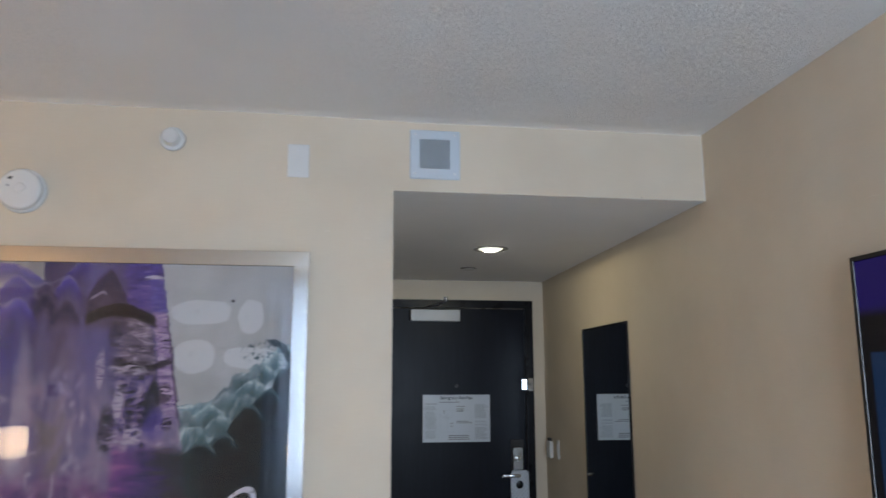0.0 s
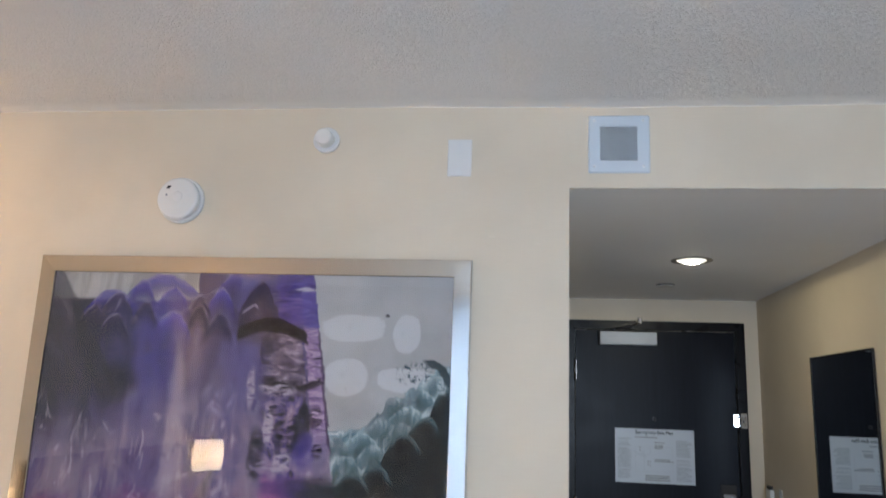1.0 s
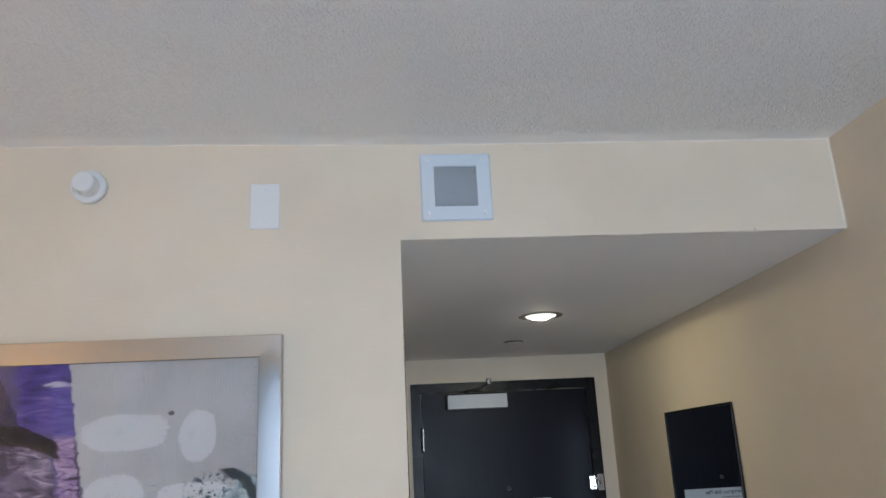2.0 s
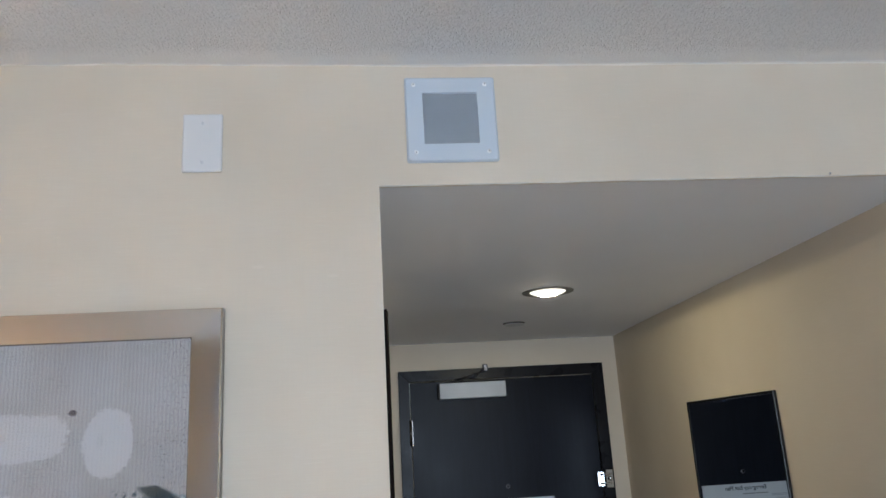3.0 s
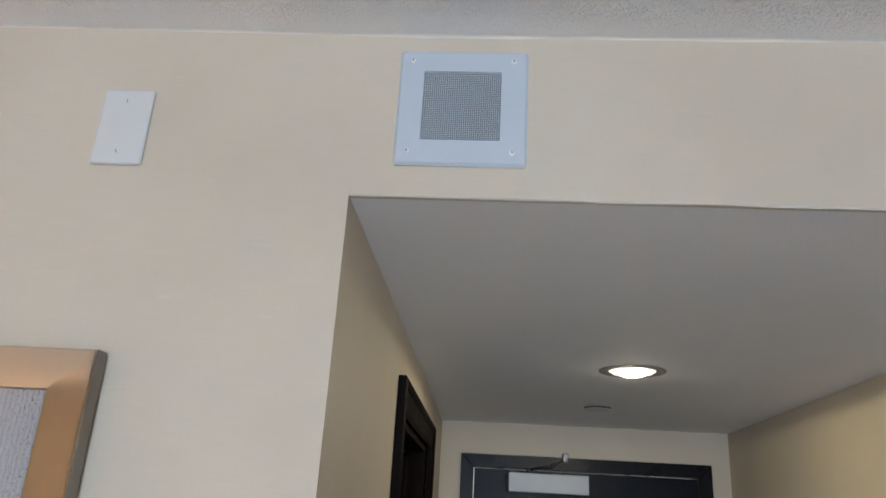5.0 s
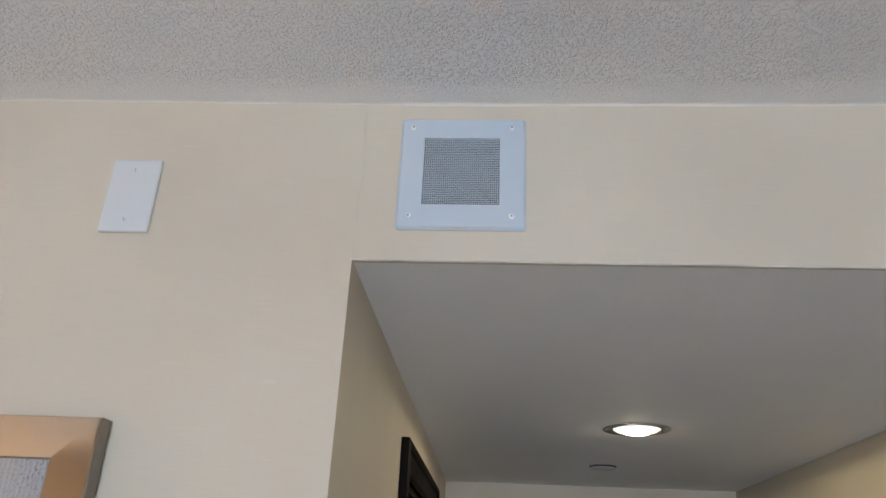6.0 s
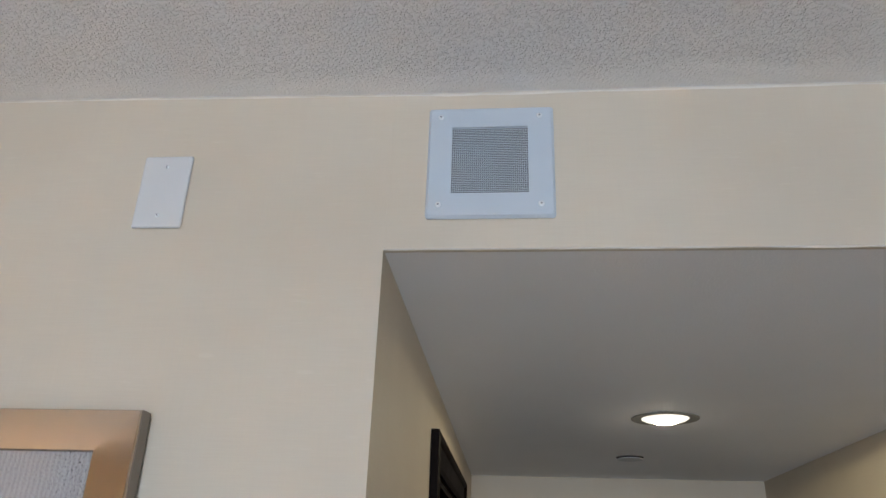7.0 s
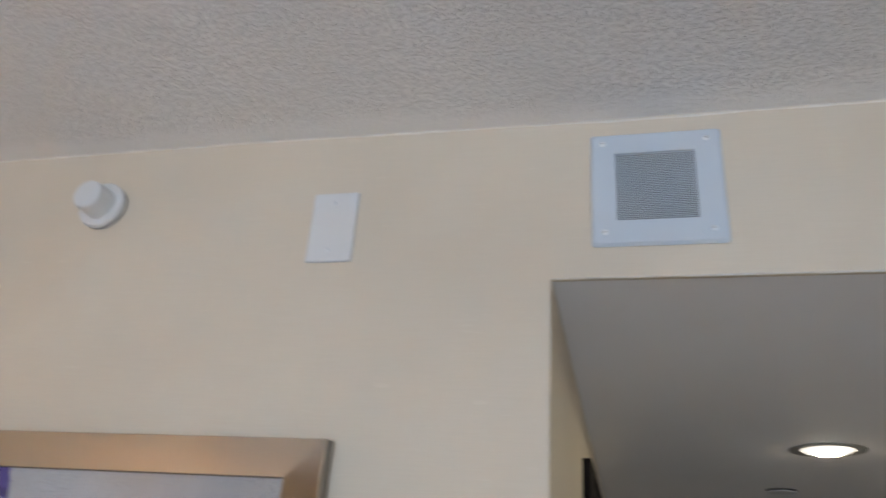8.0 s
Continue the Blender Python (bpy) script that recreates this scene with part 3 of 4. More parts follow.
HEAD_WOOD = dark_wood("walnut_panel", (0.05, 0.03, 0.022), (0.11, 0.07, 0.05), 0.4)
BLACK_GLOSS = plain_paint("black_gloss_plastic", (0.012, 0.012, 0.014), 0.18, grain=20)
SCREEN = plain_paint("screen_glass", (0.008, 0.009, 0.018), 0.08, grain=8, depth=0.00001)


def lit_screen():
    """A dim menu picture: navy band, black band, dark blue field."""
    n = Net("lit_screen", 0.12, spec=0.3)
    x, y, z = n.xyz(n.coords())
    n.colour((0.004, 0.004, 0.006))
    top = n.mix(n.step(z, 1.70, 1.74), (0.0006, 0.0008, 0.002), (0.006, 0.002, 0.055))
    field = n.mul(n.step(z, 1.618, 1.612), n.step(y, 1.895, 1.885))
    n.put(n.b.inputs["Emission Color"], n.mix(field, top, (0.003, 0.014, 0.040)))
    n.b.inputs["Emission Strength"].default_value = 1.0
    return n.mat


MENU = lit_screen()
LENS = glow("lit_lens", (1.0, 0.86, 0.60), 140.0)
LENS_RIM = glow("lit_lens_rim", (1.0, 0.90, 0.72), 1.1)
RING = plain_paint("grey_ring", (0.30, 0.285, 0.25), 0.6, spec=0.2)
SHEER = curtain_cloth()
GLASS = clear_glass("picture_glass")
SHADE = shade_fabric()
MIRROR = brushed_metal("silvered_mirror", (0.80, 0.84, 0.85), 0.02, (1, 1, 1))


# ---- mesh helpers ----
def link_mesh(name, bm, material):
    me = bpy.data.meshes.new(name)
    bmesh.ops.recalc_face_normals(bm, faces=bm.faces)
    bm.to_mesh(me)
    bm.free()
    me.materials.append(material)
    return new(name, me)


def thing(name, base, label, category, group="", kind=""):
    """An Empty at a thing's base."""
    ob = new(name)
    ob.empty_display_size = 0.05
    ob.location = base
    return tagged(ob, label, category, group, kind)


def part(name, bm, material, parent, label="", smooth=False):
    """One mesh, written in room coordinates, under a thing or a part."""
    ob = link_mesh(name, bm, material)
    if smooth:
        for f in ob.data.polygons:
            f.use_smooth = True
    top = parent
    while top.parent is not None:
        top = top.parent
    ob.parent = parent
    ob.matrix_parent_inverse = Matrix.Translation(-top.location) if parent is top else Matrix.Identity(4)
    return tagged(ob, label)


def box(bm, x0, x1, y0, y1, z0, z1, bevel=0.0, segments=2):
    g = bmesh.ops.create_cube(bm, size=1.0, matrix=Matrix.LocRotScale(((x0 + x1) / 2, (y0 + y1) / 2, (z0 + z1) / 2), None, (abs(x1 - x0), abs(y1 - y0), abs(z1 - z0))))
    if bevel:
        edges = {e for v in g["verts"] for e in v.link_edges}
        bmesh.ops.bevel(bm, geom=list(edges), offset=bevel, segments=segments, profile=0.5, affect="EDGES")
    return bm


def boxed(*a, **k):
    return box(bmesh.new(), *a, **k)


def lathe(profile, m, steps=48):
    """Turns a profile of (radius, height) round its axis; m puts it in the room."""
    bm = bmesh.new()
    rings = []
    for r, h in profile:
        if r < 1e-6:
            rings.append([bm.verts.new(m @ Vector((0, 0, h)))])
        else:
            rings.append([bm.verts.new(m @ Vector((r * math.cos(2 * math.pi * i / steps), r * math.sin(2 * math.pi * i / steps), h))) for i in range(steps)])
    for a, b in zip(rings, rings[1:]):
        for i in range(steps):
            j = (i + 1) % steps
            q = [a[i % len(a)], a[j % len(a)], b[j % len(b)], b[i % len(b)]]
            q = [p for k, p in enumerate(q) if p not in q[:k]]
            if len(q) > 2:
                bm.faces.new(q)
    return bm


def rod(p, q, r, steps=12):
    p, q = Vector(p), Vector(q)
    m = Matrix.Translation(p) @ (q - p).to_track_quat("Z", "Y").to_matrix().to_4x4()
    length = (q - p).length
    return lathe([(0, 0), (r, 0), (r, length), (0, length)], m, steps)


def ring_plate(x0, x1, z0, z1, hx0, hx1, hz0, hz1, yb, yf, bevel=0.0):
    """An upright plate with a rectangular hole; yf is its front."""
    bm = bmesh.new()
    o = [(x0, z0), (x1, z0), (x1, z1), (x0, z1)]
    h = [(hx0, hz0), (hx1, hz0), (hx1, hz1), (hx0, hz1)]
    b = bevel
    o2 = [(x0 + b, z0 + b), (x1 - b, z0 + b), (x1 - b, z1 - b), (x0 + b, z1 - b)]
    loops = [[bm.verts.new((x, y, z)) for x, z in pts] for pts, y in ((o, yb), (o, yf + b), (o2, yf), (h, yf), (h, yb))]
    for A, B in zip(loops, loops[1:]):
        for i in range(4):
            j = (i + 1) % 4
            bm.faces.new((A[i], A[j], B[j], B[i]))
    if bevel > 0:
        posts = [e for e in bm.edges if e.verts[0] in loops[0] and e.verts[1] in loops[1] or e.verts[1] in loops[0] and e.verts[0] in loops[1]]
        posts += [e for e in bm.edges if e.verts[0] in loops[1] and e.verts[1] in loops[2] or e.verts[1] in loops[1] and e.verts[0] in loops[2]]
        bmesh.ops.bevel(bm, geom=posts, offset=0.0045, segments=3, profile=0.5, affect="EDGES")
    return bm


def wall_mount(x, y, z):
    """Axis out of the picture wall, towards the room."""
    return pose(x, y, z, 90, 0, 0)


def screw(parent, x, y, z, r, slot=True, turn=0.0, material=None):
    s = part("screw", lathe([(r, 0), (r, r * 0.25), (r * 0.75, r * 0.5), (0, r * 0.6)], wall_mount(x, y, z), 20), material or SCREW_HEAD, parent, smooth=True)
    bm = bmesh.new()
    k = r * (0.75 if slot else 0.3)
    box(bm, -k, k, -r * 0.7, -r * 0.52, -r * 0.17, r * 0.17)
    if not slot:
        box(bm, -r * 0.17, r * 0.17, -r * 0.72, -r * 0.5, -k, k)
    bm.transform(Matrix.Translation((x, y, z)) @ pose(0, 0, 0, 0, turn, 0))
    part("slot", bm, GREY_PRINT_AND_SHADE, s)


# ---- the setting ----
def structure(name, bm, material, label):
    return tagged(link_mesh(name, bm, material), label, kind="structure")


T = 0.14
# unseen carpet, its beige kept pale to bounce light onto the ceiling
structure("floor", boxed(XW - T, XE + T, YS - T, YN, -0.1, 0.0), CARPET, "unseen beige carpet floor, pale to bounce light")
# unseen entry floor, split off and darkened so less light bounces up
structure("entry_floor", boxed(XC - 0.12, XE + T, YN, YE + T, -0.1, 0.0), HEAD_WOOD, "unseen entry passage floor, dark to cut bounced light")
def ceiling_slab():
    """The bedroom ceiling, whose plaster sits a little higher past the soffit's corner."""
    bm = bmesh.new()
    rows = [[bm.verts.new((x, y, z)) for y, z in ((YS, low), (YN, low), (YN, ZC + 0.11), (YS, ZC + 0.11))] for x, low in ((XW, ZC + RISE), (-0.30, ZC + RISE), (0.30, ZC), (XE, ZC))]
    for A, B in zip(rows, rows[1:]):
        for i in range(4):
            bm.faces.new((A[i], A[(i + 1) % 4], B[(i + 1) % 4], B[i]))
    bm.faces.new(rows[0])
    bm.faces.new(rows[-1])
    return bm


RISE = 0.009
structure("ceiling", ceiling_slab(), CEILING, "white ceiling with orange-peel plaster texture")
bm = boxed(XC, XE, YN + 0.012, YE, ZS, ZS + 0.1)
for v in bm.verts:
    if v.co.z < ZS + 0.05:
        v.co.z = soffit_z(v.co.y)
structure("entry_ceiling", bm, ENTRY_CEILING, "dropped white textured ceiling over the entry passage")
structure("wall_north", boxed(XW - T, XC, YN, YN + T, 0, ZC + 0.11), WALLPAPER, "beige wallpapered wall behind the picture")
structure("wall_header", box(boxed(XC, XE, YN, YN + 0.012, ZS, ZC + 0.11), XC, XE, YN + 0.012, YN + T, ZS + 0.1, ZC + 0.11), WALLPAPER, "beige wallpapered soffit face over the entry")
structure("wall_east", boxed(XE, XE + T, YS - T, YE + T, 0, ZC + 0.11), WALLPAPER, "long beige wallpapered wall with mirror and television")
structure("wall_west", boxed(XW - T, XW, YS - T, YN, 0, ZC + 0.11), WALLPAPER, "beige wallpapered wall behind the headboard")
bm = boxed(XW, WIN[0], YS - T, YS, 0, ZC + 0.11)
box(bm, WIN[1], XE, YS - T, YS, 0, ZC + 0.11)
box(bm, WIN[0], WIN[1], YS - T, YS, 0, WIN[2])
box(bm, WIN[0], WIN[1], YS - T, YS, WIN[3], ZC + 0.11)
structure("wall_south", bm, WALLPAPER, "beige wallpapered wall with the window")
SD = (3.575, 4.410, 2.035)      # side door opening: y0 y1 top
bm = boxed(XC - 0.12, XC, YN + T, SD[0], 0, ZS + 0.1)
box(bm, XC - 0.12, XC, SD[1], YE, 0, ZS + 0.1)
box(bm, XC - 0.12, XC, SD[0], SD[1], SD[2], ZS + 0.1)
structure("wall_passage", bm, WALLPAPER, "beige wallpapered passage wall with the side door")
ED = (0.350, 1.318, 2.040)      # entry door opening: x0 x1 top
bm = boxed(XC - 0.12, ED[0], YE, YE + T, 0, ZS + 0.1)
box(bm, ED[1], XE, YE, YE + T, 0, ZS + 0.1)
box(bm, ED[0], ED[1], YE, YE + T, ED[2], ZS + 0.1)
structure("wall_end", bm, WALLPAPER, "beige wallpapered end wall round the entry door")


def caulk_bead(name, a, b, out, label, size=0.004):
    """An uneven bead of caulk from a to b; out points away from both surfaces."""
    a, b, out = Vector(a), Vector(b), Vector(out)
    bm = bmesh.new()
    count = max(8, int((b - a).length / 0.03))
    rows = []
    for i in range(count + 1):
        p = a.lerp(b, i / count)
        s = size * (0.9 + 0.45 * noise.noise(p * 9.0) + 0.35 * noise.noise(p * 31.0))
        s = max(0.0012, s)
        o1, o2 = [Vector(k) for k in ((out.x, 0, 0), (0, out.y, 0), (0, 0, out.z)) if Vector(k).length > 0]
        rows.append([bm.verts.new(p), bm.verts.new(p + o1 * s), bm.verts.new(p + (o1 + o2) * s * 0.4), bm.verts.new(p + o2 * s)])
    for A, B in zip(rows, rows[1:]):
        for i in range(4):
            bm.faces.new((A[i], A[(i + 1) % 4], B[(i + 1) % 4], B[i]))
    return structure(name, bm, CAULK, label)


caulk_bead("trim_ceiling", (XW, YN, ZC + RISE), (-0.30, YN, ZC + RISE), (0, -1, -1), "thin uneven caulk line under the ceiling", 0.0022)
caulk_bead("trim_ceiling_slope", (-0.30, YN, ZC + RISE), (0.30, YN, ZC), (0, -1, -1), "thin caulk line where the plaster rises", 0.0024)
caulk_bead("trim_soffit", (0.30, YN, ZC), (XE, YN, ZC), (0, -1, -1), "uneven white caulk line over the soffit face", 0.0030)
caulk_bead("trim_corner", (XE, YN, ZS), (XE, YN, ZC), (-1, -1, 0), "white caulk line in the wall corner", 0.004)
caulk_bead("trim_header", (XC, YN, ZS), (XE, YN, ZS), (0, -1, -1), "thin white edge under the soffit face", 0.0022)

structure("trim_seam", boxed(XC - 0.0012, XC + 0.0012, YN - 0.0007, YN, ZS, ZC), WALLPAPER, "upright wallpaper seam beside the soffit")

structure("trim_chip", boxed(1.173, 1.177, YN - 0.0015, YN + 0.001, ZS + 0.002, ZS + 0.006, bevel=0.0006), GREY_PRINT_AND_SHADE, "small dark chip in the soffit edge")

# window behind the walk
win = thing("window_1", ((WIN[0] + WIN[1]) / 2, YS, WIN[2]), "tall bright window in a white frame", "window", kind="structure")
for x in (WIN[0], (WIN[0] + WIN[1]) / 2 - 0.025, WIN[1] - 0.05):
    part("window_frame", boxed(x, x + 0.05, YS - 0.08, YS - 0.02, WIN[2], WIN[3], bevel=0.004), WHITE, win)
for z in (WIN[2], WIN[3] - 0.05):
    part("window_frame", boxed(WIN[0] + 0.05, WIN[1] - 0.05, YS - 0.075, YS - 0.025, z, z + 0.05, bevel=0.004), WHITE, win)


def curtain(x0, x1, label):
    """A gathered curtain panel over one side of the window."""
    s = thing("curtain", ((x0 + x1) / 2, YS + 0.08, 0.02), label, "curtain", "window curtains")
    bm = bmesh.new()
    rows = []
    steps = int((x1 - x0) * 180)
    for j in range(steps + 1):
        x = x0 + (x1 - x0) * j / steps
        y = YS + 0.085 + 0.032 * math.sin(x * 62 + 1.3 * math.sin(x * 9)) + 0.012 * math.sin(x * 23)
        rows.append([bm.verts.new((x + 0.006 * math.sin(z * 3 + j), y + 0.01 * (z - 1.2) * math.sin(x * 40), z)) for z in (0.02, 0.8, 1.6, 2.39)])
    for A, B in zip(rows, rows[1:]):
        for k in range(3):
            bm.faces.new((A[k], A[k + 1], B[k + 1], B[k]))
    bmesh.ops.solidify(bm, geom=bm.faces[:], thickness=0.002)
    part("cloth", bm, SHEER, s, smooth=True)
    part("rail", rod((x0 - 0.01, YS + 0.085, 2.405), (x1 + 0.01, YS + 0.085, 2.405), 0.011), STEEL, s, "steel curtain rail", smooth=True)


curtain(-0.58, 0.16, "pale blue-grey sheer curtain over half the window")
# unseen panel, added to block daylight on this side of the window
curtain(1.08, 1.40, "unseen pale blue-grey curtain added to narrow the window light")


# ---- entry door ----
def entry_door():
    x0, x1, top = 0.366, 1.302, 2.027
    face = YE - 0.016
    d = thing("door_1", ((x0 + x1) / 2, YE, 0), "closed dark espresso hotel entry door in a dark frame", "door", kind="structure")
    # mitred frame, three members
    fw = 0.054
    ox0, ox1, oz = x0 - fw, x1 + fw, top + fw
    for name, pts in (("frame_jamb", [(ox0, 0), (x0, 0), (x0, top), (ox0, oz)]), ("frame_jamb", [(x1, 0), (ox1, 0), (ox1, oz), (x1, top)]), ("frame_head", [(x0, top), (x1, top), (ox1, oz), (ox0, oz)])):
        bm = bmesh.new()
        f = [bm.verts.new((x, face, z)) for x, z in pts]
        b = [bm.verts.new((x, YE + 0.05, z)) for x, z in pts]
        bm.faces.new(f)
        bm.faces.new(b[::-1])
        for i in range(4):
            bm.faces.new((f[i], b[i], b[(i + 1) % 4], f[(i + 1) % 4]))
        bmesh.ops.bevel(bm, geom=bm.edges[:], offset=0.0015, segments=1, affect="EDGES")
        part(name, bm, FRAME_PAINT, d, "dark painted door frame")
    part("leaf", boxed(x0 + 0.003, x1 - 0.003, YE + 0.006, YE + 0.05, 0.008, top - 0.003, bevel=0.002), DOOR_WOOD, d, "plain dark-stained door leaf")
    leaf_y = YE + 0.006
    for z in (1.78, 0.99, 0.25):
        h = part("hinge", rod((x0 - 0.002, face - 0.004, z - 0.062), (x0 - 0.002, face - 0.004, z + 0.062), 0.0065), LOCK_METAL, d, "steel hinge knuckle", smooth=True)
        for k in (-0.025, 0.0, 0.025):
            part("joint", lathe([(0.0068, -0.0006), (0.0068, 0.0006)], pose(x0 - 0.002, face - 0.004, z + k), 12), SLOT, h)
        part("hinge_leaf", boxed(x0 + 0.0, x0 + 0.010, face - 0.001, face + 0.004, z - 0.06, z + 0.06), LOCK_METAL, h)
    # overhead closer
    c = part("closer", boxed(0.514, 0.846, leaf_y - 0.052, leaf_y, 1.934, 2.011, bevel=0.004), CLOSER_PAINT, d, "silver overhead door closer")
    part("closer_cap", boxed(0.505, 0.513, leaf_y - 0.050, leaf_y, 1.936, 2.009, bevel=0.002), SLOT, c)
    part("spindle", rod((0.600, leaf_y - 0.03, 2.009), (0.600, leaf_y - 0.03, 2.030), 0.011), ARM_METAL, c, smooth=True)
    part("closer_arm", rod((0.600, leaf_y - 0.03, 2.024), (0.690, leaf_y - 0.11, 2.040), 0.006), ARM_METAL, c, smooth=True)
    part("closer_arm", rod((0.690, leaf_y - 0.11, 2.040), (0.748, face - 0.006, 2.074), 0.005), ARM_METAL, c, smooth=True)
    part("elbow", lathe([(0, -0.008), (0.010, -0.008), (0.010, 0.008), (0, 0.008)], pose(0.690, leaf_y - 0.11, 2.040), 16), ARM_METAL, c, smooth=True)
    part("arm_shoe", boxed(0.738, 0.762, face - 0.022, face, 2.062, 2.098, bevel=0.003), ARM_METAL, c)
    # spyhole
    p = part("peephole", lathe([(0.011, 0), (0.011, 0.003), (0.007, 0.0045), (0.006, 0.003)], wall_mount(0.828, leaf_y, 1.505), 24), ARM_METAL, d, "small round door viewer", smooth=True)
    part("viewer_lens", lathe([(0.0065, 0.0), (0, 0.002)], wall_mount(0.828, leaf_y - 0.002, 1.505), 20), BLACK_GLOSS, p, smooth=True)
    # swing-bar guard on leaf and frame
    bm = boxed(-0.0165, 0.0165, -0.018, 0.018, 1.478, 1.548, bevel=0.003)
    bm.transform(Matrix.Translation((1.2885, leaf_y - 0.018, 0)) @ pose(0, 0, 0, 0, 0, -9))
    g = part("door_guard", bm, CHROME, d, "polished chrome swing-bar door guard")
    part("guard_plate", boxed(1.312, 1.348, face - 0.010, face, 1.470, 1.556, bevel=0.003), CHROME, g)
    for z in (1.492, 1.534):
        part("guard_bar", rod((1.278, leaf_y - 0.040, z), (1.336, face - 0.018, z), 0.005), CHROME, g, smooth=True)
    part("guard_knob", lathe([(0, 0), (0.009, 0.002), (0.011, 0.010), (0.006, 0.016), (0, 0.017)], wall_mount(1.330, face - 0.010, 1.513), 20), CHROME, g, smooth=True)
    # card lock
    k = part("lock_back", boxed(1.190, 1.278, leaf_y - 0.010, leaf_y, 0.80, 1.152, bevel=0.004), SLOT, d, "black card lock housing")
    part("lock_plate", boxed(1.197, 1.272, leaf_y - 0.026, leaf_y - 0.010, 0.82, 1.105, bevel=0.006), LOCK_METAL, k, "satin steel lock plate")
    part("thumb_turn", boxed(1.224, 1.236, leaf_y - 0.044, leaf_y - 0.026, 1.012, 1.052, bevel=0.003), CHROME, k)
    part("deadbolt_rose", lathe([(0.020, 0), (0.020, 0.004), (0.016, 0.007), (0, 0.007)], wall_mount(1.230, leaf_y - 0.026, 1.032), 28), CHROME, k, smooth=True)
    part("lever_neck", rod((1.232, leaf_y - 0.026, 0.925), (1.232, leaf_y - 0.062, 0.925), 0.010), CHROME, k, smooth=True)
    part("lever_handle", boxed(1.118, 1.242, leaf_y - 0.072, leaf_y - 0.054, 0.914, 0.936, bevel=0.007, segments=3), CHROME, k, "polished lever handle", smooth=True)
    part("lever_rose", lathe([(0.034, 0), (0.034, 0.004), (0.026, 0.008), (0, 0.008)], wall_mount(1.236, leaf_y - 0.026, 0.872), 28), BLACK_GLOSS, k, "dark lever rose", smooth=True)
    return leaf_y


LEAF = entry_door()


def exit_notice():
    """The evacuation notice on the door: heading, plan and columns of small print."""
    x0, x1, z0, z1, y = 0.600, 1.052, 1.140, 1.447, LEAF - 0.0015
    s = thing("exit_notice", ((x0 + x1) / 2, LEAF, z0), "white laminated emergency exit notice on the dark door", "sign")
    part("sheet", boxed(x0, x1, y, LEAF, z0, z1), PAPER, s)
    font = bpy.data.curves.new("heading", "FONT")
    font.body, font.size, font.align_x, font.extrude = "Emergency Exit Plan", 0.0265, "CENTER", 0.0001
    font.offset = 0.0007
    tmp = new("heading_text", font)
    bpy.context.view_layer.update()
    me = bpy.data.meshes.new_from_object(tmp.evaluated_get(bpy.context.evaluated_depsgraph_get()))
    bpy.data.objects.remove(tmp)
    me.transform(Matrix.Translation(((x0 + x1) / 2, y - 0.0006, z1 - 0.029)) @ pose(0, 0, 0, 90, 0, 0))
    me.materials.clear()
    me.materials.append(INK)
    h = new("heading", me)
    h.parent = s
    h.matrix_parent_inverse = Matrix.Translation(-s.location)
    rnd = random.Random(4)

    def lines(name, ax, bx, az, bz, pitch, height, material, ragged=0.3):
        bm = bmesh.new()
        z = bz
        while z > az:
            if rnd.random() > 0.12:
                e = bx - (bx - ax) * ragged * rnd.random()
                box(bm, ax, e, y - 0.0008, y - 0.0002, z - height, z)
            z -= pitch
        part(name, bm, material, s)

    lines("small_print", x0 + 0.014, x0 + 0.098, z0 + 0.02, z1 - 0.055, 0.0068, 0.0030, PALE_PRINT)
    lines("small_print", x1 - 0.104, x1 - 0.014, z0 + 0.02, z1 - 0.055, 0.0068, 0.0030, PALE_PRINT)
    lines("subheading", x0 + 0.112, x0 + 0.255, z1 - 0.054, z1 - 0.046, 0.008, 0.0050, GREY_PRINT_AND_SHADE)
    lines("subheading", x0 + 0.225, x0 + 0.285, z1 - 0.108, z1 - 0.074, 0.008, 0.0045, GREY_PRINT_AND_SHADE)
    lines("subheading", x0 + 0.225, x0 + 0.335, z0 + 0.120, z0 + 0.136, 0.010, 0.0050, GREY_PRINT_AND_SHADE)
    lines("footer", x0 + 0.17, x0 + 0.33, z0 + 0.014, z0 + 0.045, 0.012, 0.0060, GREY_PRINT_AND_SHADE, 0.15)
    bm = bmesh.new()
    for ax, bx, az, bz in ((0.115, 0.325, 0.205, 0.2065), (0.115, 0.1165, 0.065, 0.205), (0.325, 0.3265, 0.065, 0.205), (0.115, 0.325, 0.065, 0.0665), (0.165, 0.1665, 0.065, 0.16), (0.115, 0.20, 0.16, 0.1615), (0.20, 0.2015, 0.16, 0.205)):
        box(bm, x0 + ax, x0 + bx, y - 0.0008, y - 0.0002, z0 + az, z0 + bz)
    part("floor_plan", bm, FAINT_PRINT, s)
    for ax, az in ((0.140, 0.196), (0.140, 0.181), (0.185, 0.118), (0.197, 0.118), (0.185, 0.100), (0.197, 0.097)):
        part("plan_mark", boxed(x0 + ax, x0 + ax + 0.006, y - 0.0008, y - 0.0002, z0 + az, z0 + az + 0.008), GREY_PRINT_AND_SHADE, s)


exit_notice()


